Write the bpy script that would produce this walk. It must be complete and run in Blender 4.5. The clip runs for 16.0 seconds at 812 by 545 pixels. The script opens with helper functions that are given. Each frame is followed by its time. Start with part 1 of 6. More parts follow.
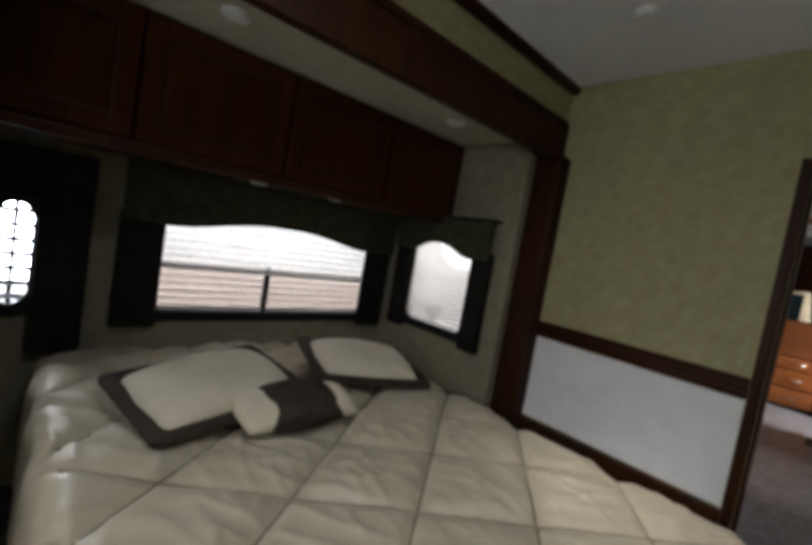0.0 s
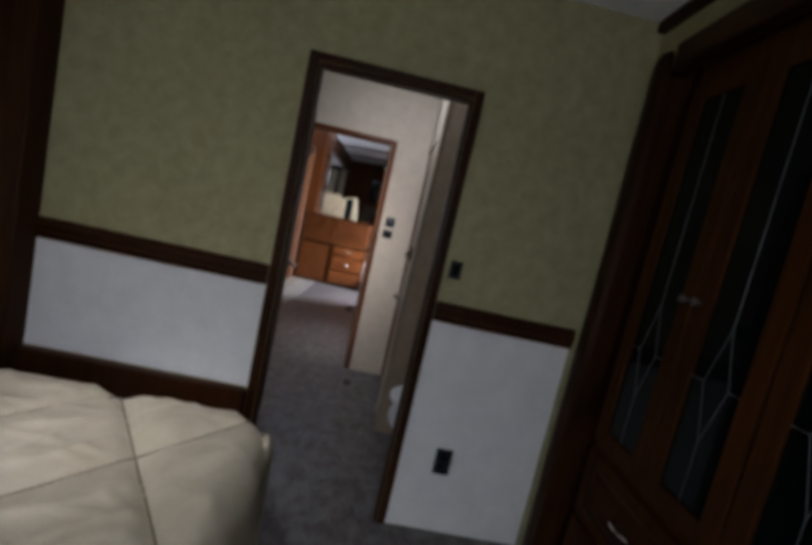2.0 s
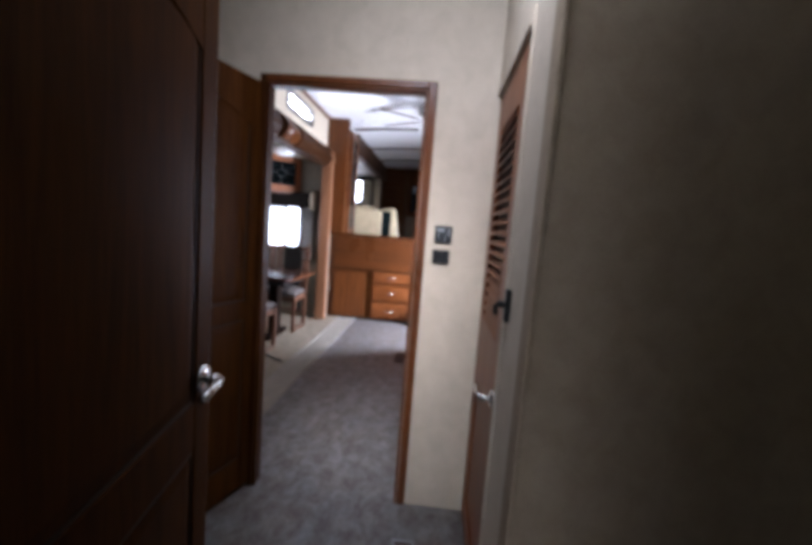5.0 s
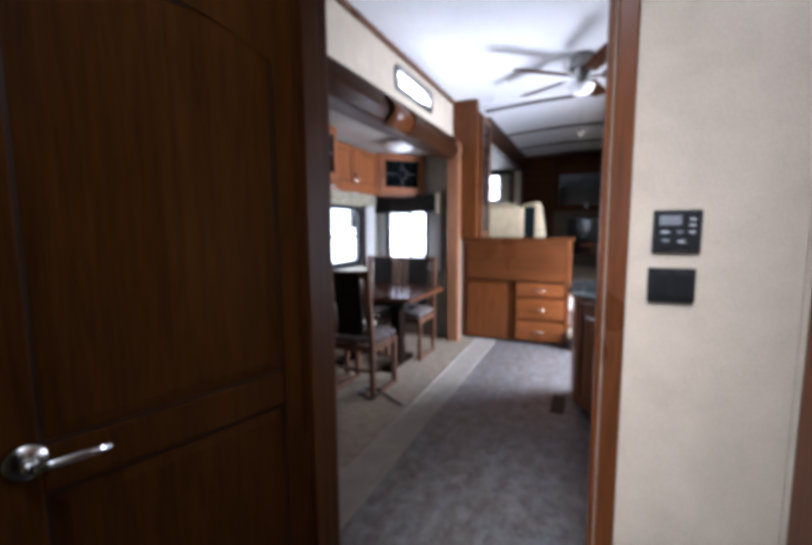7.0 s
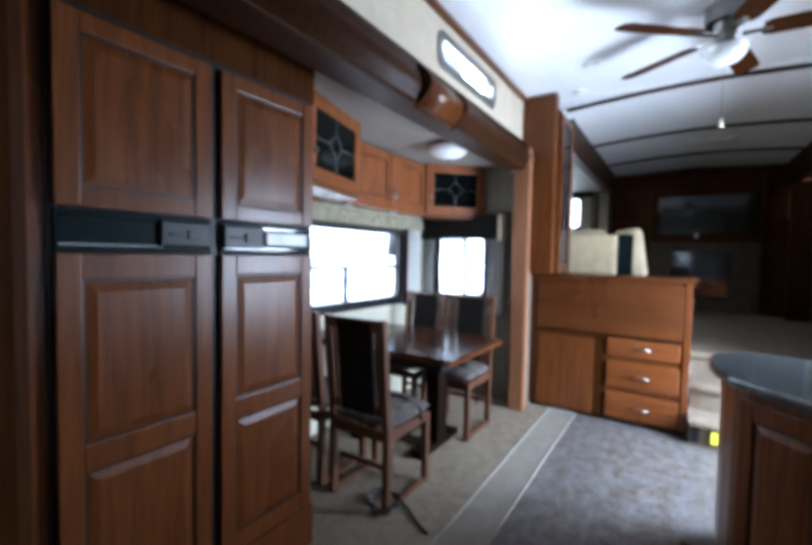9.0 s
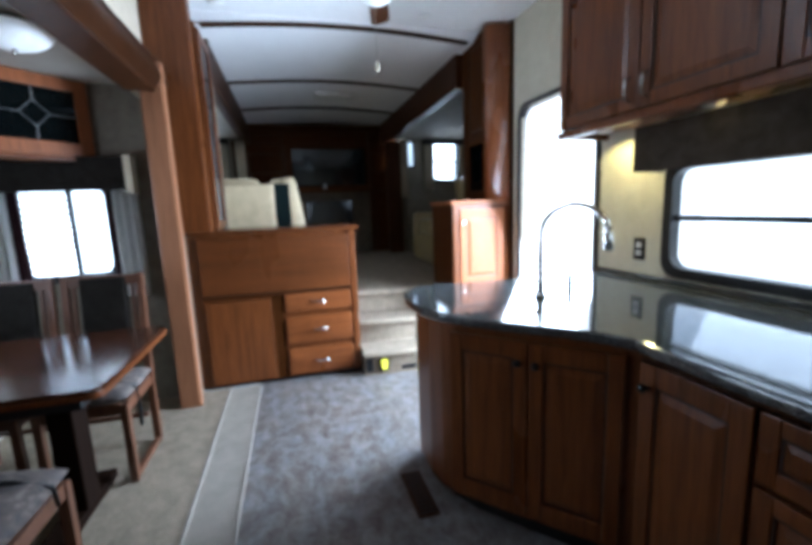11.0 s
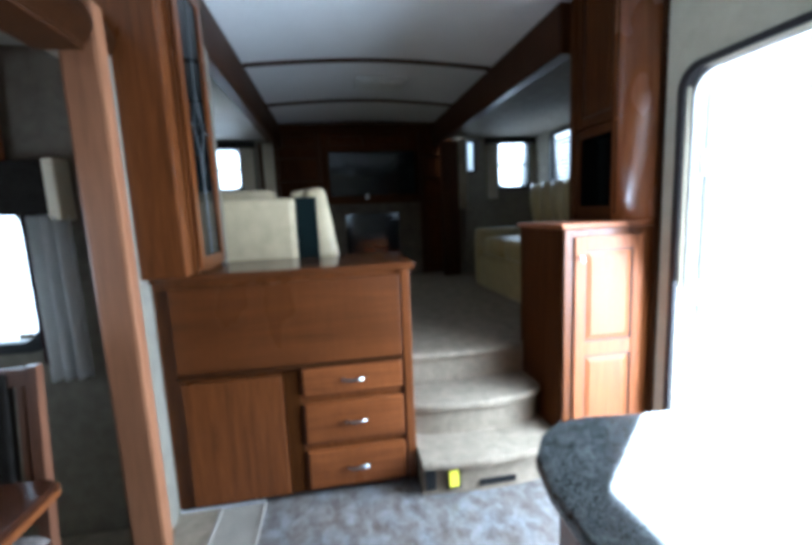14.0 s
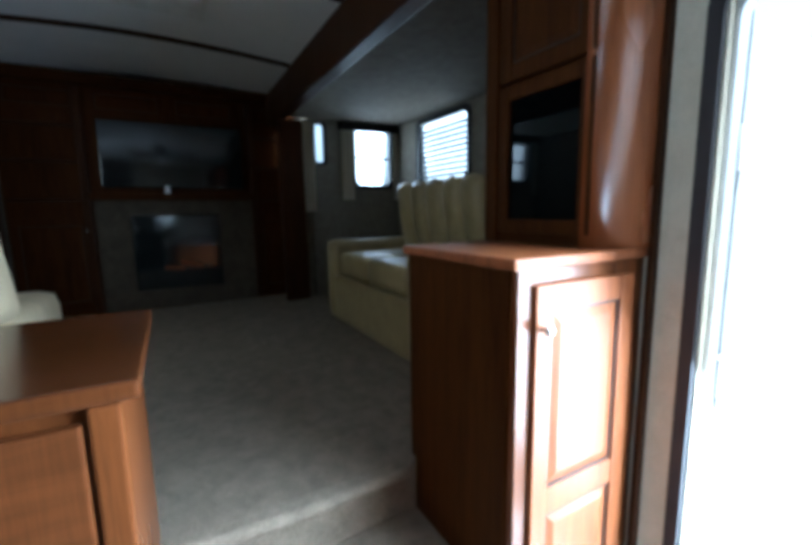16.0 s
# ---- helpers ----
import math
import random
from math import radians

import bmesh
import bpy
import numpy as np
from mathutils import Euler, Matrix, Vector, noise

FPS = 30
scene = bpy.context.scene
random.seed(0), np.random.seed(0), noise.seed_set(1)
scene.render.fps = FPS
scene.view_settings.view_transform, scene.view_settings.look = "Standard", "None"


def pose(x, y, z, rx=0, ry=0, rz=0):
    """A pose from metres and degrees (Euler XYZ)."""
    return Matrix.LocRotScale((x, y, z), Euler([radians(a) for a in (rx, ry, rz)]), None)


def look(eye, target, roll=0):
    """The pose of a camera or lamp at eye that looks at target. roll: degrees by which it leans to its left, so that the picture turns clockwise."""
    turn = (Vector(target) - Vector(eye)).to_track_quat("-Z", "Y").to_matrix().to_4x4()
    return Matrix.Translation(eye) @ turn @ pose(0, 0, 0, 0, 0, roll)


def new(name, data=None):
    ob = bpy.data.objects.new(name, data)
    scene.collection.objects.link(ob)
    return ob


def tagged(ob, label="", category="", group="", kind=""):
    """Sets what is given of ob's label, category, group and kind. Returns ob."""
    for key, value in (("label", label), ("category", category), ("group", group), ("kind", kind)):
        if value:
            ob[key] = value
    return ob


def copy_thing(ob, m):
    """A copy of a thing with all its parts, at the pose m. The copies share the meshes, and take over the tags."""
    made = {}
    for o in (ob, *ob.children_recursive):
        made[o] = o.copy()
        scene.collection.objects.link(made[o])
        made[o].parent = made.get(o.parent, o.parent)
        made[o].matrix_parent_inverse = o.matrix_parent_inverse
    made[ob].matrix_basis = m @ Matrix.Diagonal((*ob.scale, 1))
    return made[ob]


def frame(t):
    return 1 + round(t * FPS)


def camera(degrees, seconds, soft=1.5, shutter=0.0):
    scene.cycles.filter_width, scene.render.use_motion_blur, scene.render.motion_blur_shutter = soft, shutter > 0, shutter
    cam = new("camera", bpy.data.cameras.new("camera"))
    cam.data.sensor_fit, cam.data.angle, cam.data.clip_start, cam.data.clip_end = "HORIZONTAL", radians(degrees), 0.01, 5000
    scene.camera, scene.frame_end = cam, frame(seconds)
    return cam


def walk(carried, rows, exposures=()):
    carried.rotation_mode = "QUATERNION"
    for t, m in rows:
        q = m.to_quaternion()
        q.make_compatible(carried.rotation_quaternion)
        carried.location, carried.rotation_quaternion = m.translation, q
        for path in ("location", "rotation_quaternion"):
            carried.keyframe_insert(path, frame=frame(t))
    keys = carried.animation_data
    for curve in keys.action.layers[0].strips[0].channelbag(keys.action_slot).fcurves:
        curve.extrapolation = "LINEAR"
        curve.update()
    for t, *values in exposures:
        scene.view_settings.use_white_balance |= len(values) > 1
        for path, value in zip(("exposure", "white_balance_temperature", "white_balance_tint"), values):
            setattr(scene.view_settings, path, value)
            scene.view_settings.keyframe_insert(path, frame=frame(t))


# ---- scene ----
cam = camera(88.9, 16.0, soft=5.0)
PATH = [
    (0, (-0.186, 0.369, 1.37), (1.163, 1.839, 1.231), 9.7),
    (0.5, (-0.146, 0.4, 1.364), (1.427, 1.626, 1.216), 9.1),
    (1, (-0.009, 0.328, 1.367), (1.806, 1.148, 1.19), 11.8),
    (1.5, (0.087, 0.225, 1.366), (2.053, 0.55, 1.202), 12.8),
    (2, (0.228, 0.15, 1.354), (2.212, 0.027, 1.132), 12.7),
    (2.5, (0.48, 0.123, 1.373), (2.452, -0.167, 1.212), 12.8),
    (3, (0.712, 0.133, 1.381), (2.688, -0.078, 1.157), 11.3),
    (5.5, (2.146, 0.196, 1.357), (4.119, 0.455, 1.162), 3.5),
    (6, (2.382, 0.226, 1.352), (4.315, 0.693, 1.142), 3.0),
    (6.5, (2.616, 0.29, 1.37), (4.457, 1.033, 1.126), 1.6),
    (7, (2.871, 0.309, 1.359), (4.691, 1.109, 1.138), -0.4),
    (7.5, (3.158, 0.318, 1.383), (4.918, 1.256, 1.227), 0.0),
    (8, (3.415, 0.387, 1.345), (5.191, 1.29, 1.173), 1.0),
    (8.5, (3.643, 0.487, 1.36), (5.421, 1.395, 1.237), 0.3),
    (9, (3.902, 0.587, 1.363), (5.575, 1.68, 1.277), 1.1),
    (9.5, (4.169, 0.572, 1.388), (5.864, 1.627, 1.263), 3.3),
    (10, (4.272, 0.836, 1.336), (6.228, 1.236, 1.215), 2.1),
    (10.2, (4.319, 0.882, 1.311), (6.317, 0.893, 1.215), -0.6),
    (12.3, (4.501, 0.998, 1.421), (6.329, 0.295, 1.015), -1.4),
    (12.5, (4.585, 0.988, 1.421), (6.471, 0.452, 1.027), -3.3),
    (13, (4.951, 0.895, 1.461), (6.921, 0.736, 1.153), 2.2),
    (13.5, (5.285, 0.863, 1.452), (7.262, 0.786, 1.157), -0.6),
    (14, (5.628, 0.834, 1.465), (7.581, 0.51, 1.184), -2.5),
    (14.5, (5.984, 0.714, 1.484), (7.911, 0.224, 1.269), -0.7),
    (15, (6.295, 0.589, 1.481), (8.173, -0.026, 1.175), -2.0),
    (15.5, (6.622, 0.496, 1.494), (8.369, -0.438, 1.221), 0.1),
    (16, (6.892, 0.379, 1.495), (8.613, -0.597, 1.2), -0.9),
]
EXPOSURES = [(0, 1.8, 6100, 12), (2, 1.7, 5750, 15), (3, 1.95, 5700, 18), (5.5, 2.4, 5550, 18), (7.5, 2.3, 5400, 14), (9, 2.2, 5150, 7), (10, 2.2, 5100, 6), (12.5, 2.0, 5100, 4), (14.5, 2.05, 4950, 1), (16, 2.02, 4850, -1)]
walk(cam, [(t, look(eye, target, roll)) for t, eye, target, roll in PATH], EXPOSURES)

# ---- world and light ----
world = bpy.data.worlds.new("overcast_sky")
scene.world = world
world.use_nodes = True
wn = world.node_tree
sky = wn.nodes.new("ShaderNodeTexSky")
sky.sky_type, sky.sun_disc = "NISHITA", False
sky.sun_elevation, sky.sun_rotation = radians(56), radians(265)
sky.air_density, sky.dust_density = 0.8, 7.0
haze = wn.nodes.new("ShaderNodeHueSaturation")
haze.inputs["Saturation"].default_value = 0.4
wn.links.new(sky.outputs[0], haze.inputs["Color"])
wn.links.new(haze.outputs[0], wn.nodes["Background"].inputs[0])
wn.nodes["Background"].inputs[1].default_value = 0.15
sun_data = bpy.data.lights.new("sun", "SUN")
sun_data.energy, sun_data.angle, sun_data.color = 1.5, radians(20), (1.0, 0.97, 0.92)
sun = new("sun", sun_data)
sun.matrix_world = look((-12, -1, 18), (0, 0, 0))


def window_light(name, eye, target, width, height, watts, colour=(0.93, 0.96, 1.0), spread=180):
    """Skylight in an opening."""
    data = bpy.data.lights.new(name, "AREA")
    data.shape, data.size, data.size_y, data.energy, data.color = "RECTANGLE", width, height, watts, colour
    data.spread = radians(spread)
    ob = new(name, data)
    ob.matrix_world = look(eye, target)
    return ob


window_light("entry_daylight", (7.03, -0.907, 1.0), (7.02, 0.6, 0.32), 0.84, 1.85, 48, spread=166)
window_light("sink_window_daylight", (5.40, -1.08, 1.24), (5.40, 0, 0.7), 1.3, 0.5, 0.8)
window_light("dinette_window_daylight", (6.5, 2.97, 1.26), (6.5, 0, 0.9), 1.35, 0.6, 2.6)
window_light("dinette_end_daylight", (7.83, 2.42, 1.26), (6, 2.42, 0.9), 0.6, 0.6, 1.4)
window_light("clerestory_daylight", (6.47, 1.93, 2.57), (6.30, 0.9, 2.80), 0.85, 0.17, 2.5)
window_light("bedroom_window_daylight", (0.95, 3.05, 1.45), (0.95, 2.3, 0.8), 1.4, 0.5, 4.2)
window_light("bedroom_end_daylight", (2.05, 2.22, 1.4), (1.4, 2.22, 0.8), 0.5, 0.4, 3.2)
# Lamp behind an added, unseen back window, to brighten the bedroom.
window_light("bedroom_back_fill", (-1.42, 0.45, 1.6), (0.9, 1.2, 0.3), 1.2, 0.75, 2.5)
window_light("bedroom_narrow_daylight", (-0.235, 2.95, 1.1), (0.1, 1.6, 0.6), 0.15, 0.45, 1.8)
# Added lamp over an unseen ceiling opening, to brighten bed and wainscot.
window_light("bedroom_fill_lamp", (0.28, 0.75, 2.50), (0.45, 0.95, 0), 0.36, 0.36, 2.4)
# Added lamp in an added ceiling opening, to brighten the hall walls.
window_light("hall_fill_lamp", (2.72, 0.33, 2.60), (3.7, -0.06, 2.05), 0.4, 0.45, 1.9, spread=150)
window_light("living_front_daylight", (11.36, -1.66, 2.08), (9, -1.4, 1.6), 0.4, 0.6, 1.2)
window_light("living_left_daylight", (11.36, 2.15, 2.1), (9, 1.8, 1.6), 0.38, 0.48, 0.9)
window_light("living_side_daylight", (10.31, -2.10, 2.08), (10.31, 0, 1.6), 1.0, 0.8, 1.3)
window_light("living_recliner_side_daylight", (9.6, 2.62, 2.09), (9.5, -0.8, 0.7), 0.8, 0.56, 1.6, (1.0, 0.93, 0.75))

for lx in (6.3, 5.7, 5.1):
    lamp_data = bpy.data.lights.new("under_cabinet_lamp", "SPOT")
    lamp_data.energy, lamp_data.color, lamp_data.spot_size, lamp_data.shadow_soft_size = 2.6, (1.0, 0.76, 0.27), radians(150), 0.03
    new("under_cabinet_lamp", lamp_data).matrix_world = look((lx, -0.72, 1.685), (lx, -0.80, 0.9))


# ---- materials ----
def material(name, rough=0.5, metal=0.0, spec=0.5):
    m = bpy.data.materials.new(name)
    m.use_nodes = True
    b = m.node_tree.nodes["Principled BSDF"]
    b.inputs["Roughness"].default_value = rough
    b.inputs["Metallic"].default_value = metal
    b.inputs["Specular IOR Level"].default_value = spec
    return m, m.node_tree, b


def ramp(nt, source, stops):
    r = nt.nodes.new("ShaderNodeValToRGB")
    r.color_ramp.elements[0].position, r.color_ramp.elements[0].color = stops[0][0], (*stops[0][1], 1)
    r.color_ramp.elements[1].position, r.color_ramp.elements[1].color = stops[-1][0], (*stops[-1][1], 1)
    for p, c in stops[1:-1]:
        r.color_ramp.elements.new(p).color = (*c, 1)
    nt.links.new(source, r.inputs[0])
    return r.outputs[0]


def coords(nt, scale, shift=True):
    """Object coordinates, moved apart from object to object."""
    tc = nt.nodes.new("ShaderNodeTexCoord")
    mp = nt.nodes.new("ShaderNodeMapping")
    mp.inputs["Scale"].default_value = scale
    nt.links.new(tc.outputs["Object"], mp.inputs["Vector"])
    if shift:
        oi = nt.nodes.new("ShaderNodeObjectInfo")
        mul = nt.nodes.new("ShaderNodeMath")
        mul.operation = "MULTIPLY"
        mul.inputs[1].default_value = 37.0
        nt.links.new(oi.outputs["Random"], mul.inputs[0])
        nt.links.new(mul.outputs[0], mp.inputs["Location"])
    return mp.outputs[0]


def noise_tex(nt, vec, scale, detail=4, rough=0.55, distort=0.0):
    n = nt.nodes.new("ShaderNodeTexNoise")
    n.inputs["Scale"].default_value, n.inputs["Detail"].default_value = scale, detail
    n.inputs["Roughness"].default_value, n.inputs["Distortion"].default_value = rough, distort
    nt.links.new(vec, n.inputs["Vector"])
    return n.outputs[0]


def mix(nt, fac, a, b, mode="MIX"):
    n = nt.nodes.new("ShaderNodeMix")
    n.data_type, n.blend_type = "RGBA", mode
    for sock, v in ((n.inputs[0], fac), (n.inputs[6], a), (n.inputs[7], b)):
        if isinstance(v, (int, float)):
            sock.default_value = v
        elif isinstance(v, tuple):
            sock.default_value = (*v, 1)
        else:
            nt.links.new(v, sock)
    return n.outputs[2]


def bump(nt, b, height, strength, dist=0.002):
    n = nt.nodes.new("ShaderNodeBump")
    n.inputs["Strength"].default_value, n.inputs["Distance"].default_value = strength, dist
    nt.links.new(height, n.inputs["Height"])
    nt.links.new(n.outputs[0], b.inputs["Normal"])


def wood(name, light, dark, rough=0.32, grain=(34, 34, 2.2), spec=0.38):
    m, nt, b = material(name, rough, spec=spec)
    v = coords(nt, grain)
    g = noise_tex(nt, v, 1.0, 6, 0.65, 0.8)
    fine = noise_tex(nt, coords(nt, (220, 220, 9)), 1.0, 3)
    blotch = noise_tex(nt, coords(nt, (2.5, 2.5, 1.2)), 1.0, 3)
    mid = tuple((p + q) / 2 for p, q in zip(light, dark))
    c = ramp(nt, g, [(0.3, dark), (0.5, mid), (0.72, light)])
    c = mix(nt, 0.25, c, ramp(nt, fine, [(0.35, dark), (0.65, light)]))
    c = mix(nt, 0.4, c, ramp(nt, blotch, [(0.3, (0.55, 0.5, 0.46)), (0.7, (1.0, 1.0, 1.0))]), "MULTIPLY")
    nt.links.new(c, b.inputs["Base Color"])
    rr = nt.nodes.new("ShaderNodeMapRange")
    rr.inputs[3].default_value, rr.inputs[4].default_value = rough - 0.08, rough + 0.14
    nt.links.new(blotch, rr.inputs[0])
    nt.links.new(rr.outputs[0], b.inputs["Roughness"])
    bump(nt, b, fine, 0.12, 0.0008)
    return m


def mottled(name, a, c, scale, rough, fine=300.0, relief=0.2, depth=0.001, mids=(), stretch=(1, 1, 1), spec=0.15):
    """Two-scale mottling: cloth, paper, stone and carpet."""
    m, nt, b = material(name, rough, spec=spec)
    v = coords(nt, stretch, False)
    big = noise_tex(nt, v, scale, 5, 0.6, 0.4)
    small = noise_tex(nt, v, fine, 2)
    col = ramp(nt, big, [(0.32, a), *mids, (0.68, c)])
    col = mix(nt, 0.3, col, ramp(nt, small, [(0.3, tuple(x * 0.7 for x in a)), (0.7, tuple(min(1, x * 1.2) for x in c))]))
    nt.links.new(col, b.inputs["Base Color"])
    bump(nt, b, small, relief, depth)
    return m


def plain(name, colour, rough, metal=0.0, spec=0.5, wear=0.12):
    m, nt, b = material(name, rough, metal, spec)
    n = noise_tex(nt, coords(nt, (1, 1, 1)), 9.0, 4)
    f = noise_tex(nt, coords(nt, (1, 1, 1)), 160.0, 2)
    lo = tuple(x * (1 - wear) for x in colour)
    hi = tuple(min(1.0, x * (1 + wear)) for x in colour)
    nt.links.new(ramp(nt, n, [(0.3, lo), (0.7, hi)]), b.inputs["Base Color"])
    bump(nt, b, f, 0.05, 0.0005)
    return m


CHERRY = wood("cherry_wood", (0.175, 0.056, 0.014), (0.055, 0.0165, 0.0045), 0.27, spec=0.26)
CHERRY_ACROSS = wood("cherry_wood_across", (0.118, 0.037, 0.0095), (0.05, 0.0155, 0.0044), 0.27, grain=(9, 1.1, 15), spec=0.26)
DESK_TOP = wood("polished_desk_wood", (0.1, 0.032, 0.009), (0.04, 0.0125, 0.0036), 0.16, grain=(9, 1.1, 15), spec=0.4)
CHERRY_DRAWER = wood("cherry_drawer_wood", (0.22, 0.07, 0.018), (0.08, 0.024, 0.0065), 0.3, grain=(1.6, 26, 26), spec=0.22)
# Brighter copy of the cherry, with strong light put into the colour.
CHERRY_LIT = wood("lit_cherry_wood", (0.28, 0.095, 0.03), (0.125, 0.039, 0.0125), 0.4, spec=0.2)
# Real dark wood, and the shaded copy of cherry on casing and tall cabinet.
DARK_WOOD = wood("dark_and_shaded_cherry_wood", (0.072, 0.0235, 0.0045), (0.021, 0.0064, 0.0014), 0.48, spec=0.05)
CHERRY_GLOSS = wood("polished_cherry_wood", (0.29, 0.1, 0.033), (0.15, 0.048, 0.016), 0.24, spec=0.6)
DOOR_WOOD = wood("door_cherry_wood", (0.088, 0.0295, 0.0045), (0.028, 0.0088, 0.0016), 0.5, spec=0.04)
ESPRESSO = wood("espresso_wood", (0.011, 0.0048, 0.0022), (0.004, 0.0018, 0.001), 0.7, spec=0.05)
TRIM_WOOD = wood("stained_trim_wood", (0.054, 0.0195, 0.006), (0.016, 0.0054, 0.0019), 0.4, spec=0.1)
OAK = wood("pale_trim_wood", (0.3, 0.135, 0.065), (0.19, 0.08, 0.036), 0.36)
CHAIR_WOOD = wood("chair_wood", (0.15, 0.064, 0.032), (0.06, 0.024, 0.012), 0.35)
TABLE_WOOD = wood("table_wood", (0.06, 0.022, 0.01), (0.022, 0.008, 0.0045), 0.14)
PAPER = mottled("tan_wallpaper", (0.46, 0.43, 0.33), (0.56, 0.53, 0.42), 14.0, 0.75, 260, 0.25, 0.0008, stretch=(1, 1, 0.8))
PAPER_HALL = mottled("cream_wallpaper", (0.45, 0.385, 0.29), (0.55, 0.475, 0.365), 11.0, 0.7, 260, 0.2, 0.0006)
PAPER_GREEN = mottled("olive_wallpaper", (0.26, 0.236, 0.115), (0.38, 0.346, 0.185), 18.0, 0.75, 240, 0.25, 0.0008)
WAINSCOT = mottled("white_wainscot_paper", (0.66, 0.65, 0.615), (0.76, 0.75, 0.71), 10.0, 0.7, 220, 0.2, 0.0006)
OLIVE_GREY = mottled("olive_grey_slide_fabric", (0.175, 0.155, 0.1), (0.26, 0.232, 0.155), 15.0, 0.85, 300, 0.3, 0.001)
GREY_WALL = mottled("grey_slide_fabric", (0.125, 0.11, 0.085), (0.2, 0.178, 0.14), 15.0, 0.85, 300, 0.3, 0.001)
CEILING = mottled("white_ceiling_panel", (0.79, 0.79, 0.79), (0.85, 0.85, 0.85), 3.0, 0.6, 120, 0.08, 0.0005)
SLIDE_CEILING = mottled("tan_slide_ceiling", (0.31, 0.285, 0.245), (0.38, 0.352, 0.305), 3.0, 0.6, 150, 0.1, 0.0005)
BLACK = plain("black_plastic", (0.01, 0.0105, 0.011), 0.4, spec=0.25)
BLACK_GLOSS = plain("black_gloss", (0.008, 0.012, 0.014), 0.08)
CHROME = plain("brushed_nickel", (0.62, 0.61, 0.58), 0.22, 1.0)
NICKEL = plain("satin_nickel", (0.36, 0.35, 0.33), 0.26, 1.0)
ALU = plain("aluminium", (0.7, 0.72, 0.74), 0.35, 1.0)
WHITE_PLASTIC = plain("white_plastic", (0.72, 0.72, 0.7), 0.4)
PORCELAIN = plain("porcelain", (0.8, 0.8, 0.78), 0.12)
CREAM = plain("cream_leather", (0.49, 0.395, 0.245), 0.42)
CREAM_DARK = plain("tan_leather", (0.3, 0.235, 0.11), 0.36)
GLAZE = wood("dark_glaze", (0.03, 0.011, 0.005), (0.012, 0.005, 0.003), 0.4)
# Brown that stands for the shade in the comforter's seams.
SEAM_SHADE = plain("brown_seam_shade", (0.18, 0.148, 0.095), 0.9)
WHITE_CLOTH = mottled("white_curtain_cloth", (0.8, 0.79, 0.75), (0.88, 0.87, 0.84), 20.0, 0.9, 400, 0.3)
DARK_CLOTH = mottled("black_valance_cloth", (0.009, 0.0075, 0.006), (0.02, 0.0175, 0.015), 18.0, 0.9, 350, 0.4, spec=0.03)
OLIVE_CLOTH = mottled("olive_floral_cloth", (0.016, 0.017, 0.009), (0.06, 0.056, 0.03), 26.0, 0.9, 350, 0.4)
FLORAL = mottled("floral_border_cloth", (0.1, 0.085, 0.05), (0.36, 0.325, 0.24), 22.0, 0.85, 300, 0.3)
SEAT_CLOTH = mottled("floral_seat_cloth", (0.025, 0.028, 0.036), (0.2, 0.17, 0.145), 24.0, 0.9, 400, 0.4, mids=[(0.5, (0.07, 0.055, 0.05))])
QUILT = mottled("gold_satin_quilt", (0.39, 0.338, 0.235), (0.51, 0.45, 0.33), 6.0, 0.36, 500, 0.15, 0.0006)
SHAM = mottled("cream_sham_cloth", (0.54, 0.475, 0.345), (0.64, 0.575, 0.435), 9.0, 0.55, 400, 0.2)
BROWN_CLOTH = mottled("brown_sham_cloth", (0.022, 0.016, 0.011), (0.062, 0.046, 0.032), 14.0, 0.8, 400, 0.3)
CARPET = mottled("grey_beige_carpet", (0.165, 0.134, 0.097), (0.28, 0.232, 0.172), 14.0, 0.95, 120, 1.0, 0.009, spec=0.1)
CARPET_LIP = mottled("pale_carpet", (0.2, 0.175, 0.145), (0.27, 0.24, 0.2), 8.0, 0.95, 420, 0.9, 0.004, spec=0.1)
DARK_FILLER = plain("dark_green_filler", (0.006, 0.01, 0.01), 0.8, spec=0.02)
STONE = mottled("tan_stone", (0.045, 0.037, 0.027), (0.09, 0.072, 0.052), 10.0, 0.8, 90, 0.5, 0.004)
YELLOW = plain("yellow_label", (0.8, 0.75, 0.05), 0.5)
GRASS = mottled("pale_gravel", (0.5, 0.49, 0.47), (0.62, 0.61, 0.59), 0.8, 0.95, 60, 0.5, 0.01)
SIDING = plain("white_siding", (0.82, 0.82, 0.82), 0.45)
PARTITION = mottled("brown_partition_paper", (0.27, 0.205, 0.135), (0.36, 0.28, 0.19), 14.0, 0.75, 260, 0.25, 0.0008)
BINDING = mottled("pale_carpet_binding", (0.21, 0.185, 0.155), (0.28, 0.25, 0.215), 8.0, 0.95, 420, 0.5, 0.002, spec=0.1)
MAROON = mottled("maroon_curtain_cloth", (0.03, 0.012, 0.016), (0.06, 0.028, 0.03), 20.0, 0.9, 400, 0.3)
LEAD = plain("dull_lead", (0.16, 0.165, 0.165), 0.5, 0.5)
DARK_NICKEL = plain("dark_nickel", (0.2, 0.19, 0.18), 0.3, 1.0)
GREY_STRIPE = plain("grey_stripe_paint", (0.3, 0.31, 0.32), 0.4)
FRAME_GREY = plain("grey_blue_frame_paint", (0.03, 0.028, 0.03), 0.5, spec=0.2)
EMBER = plain("ember_log", (0.2, 0.05, 0.012), 0.7)


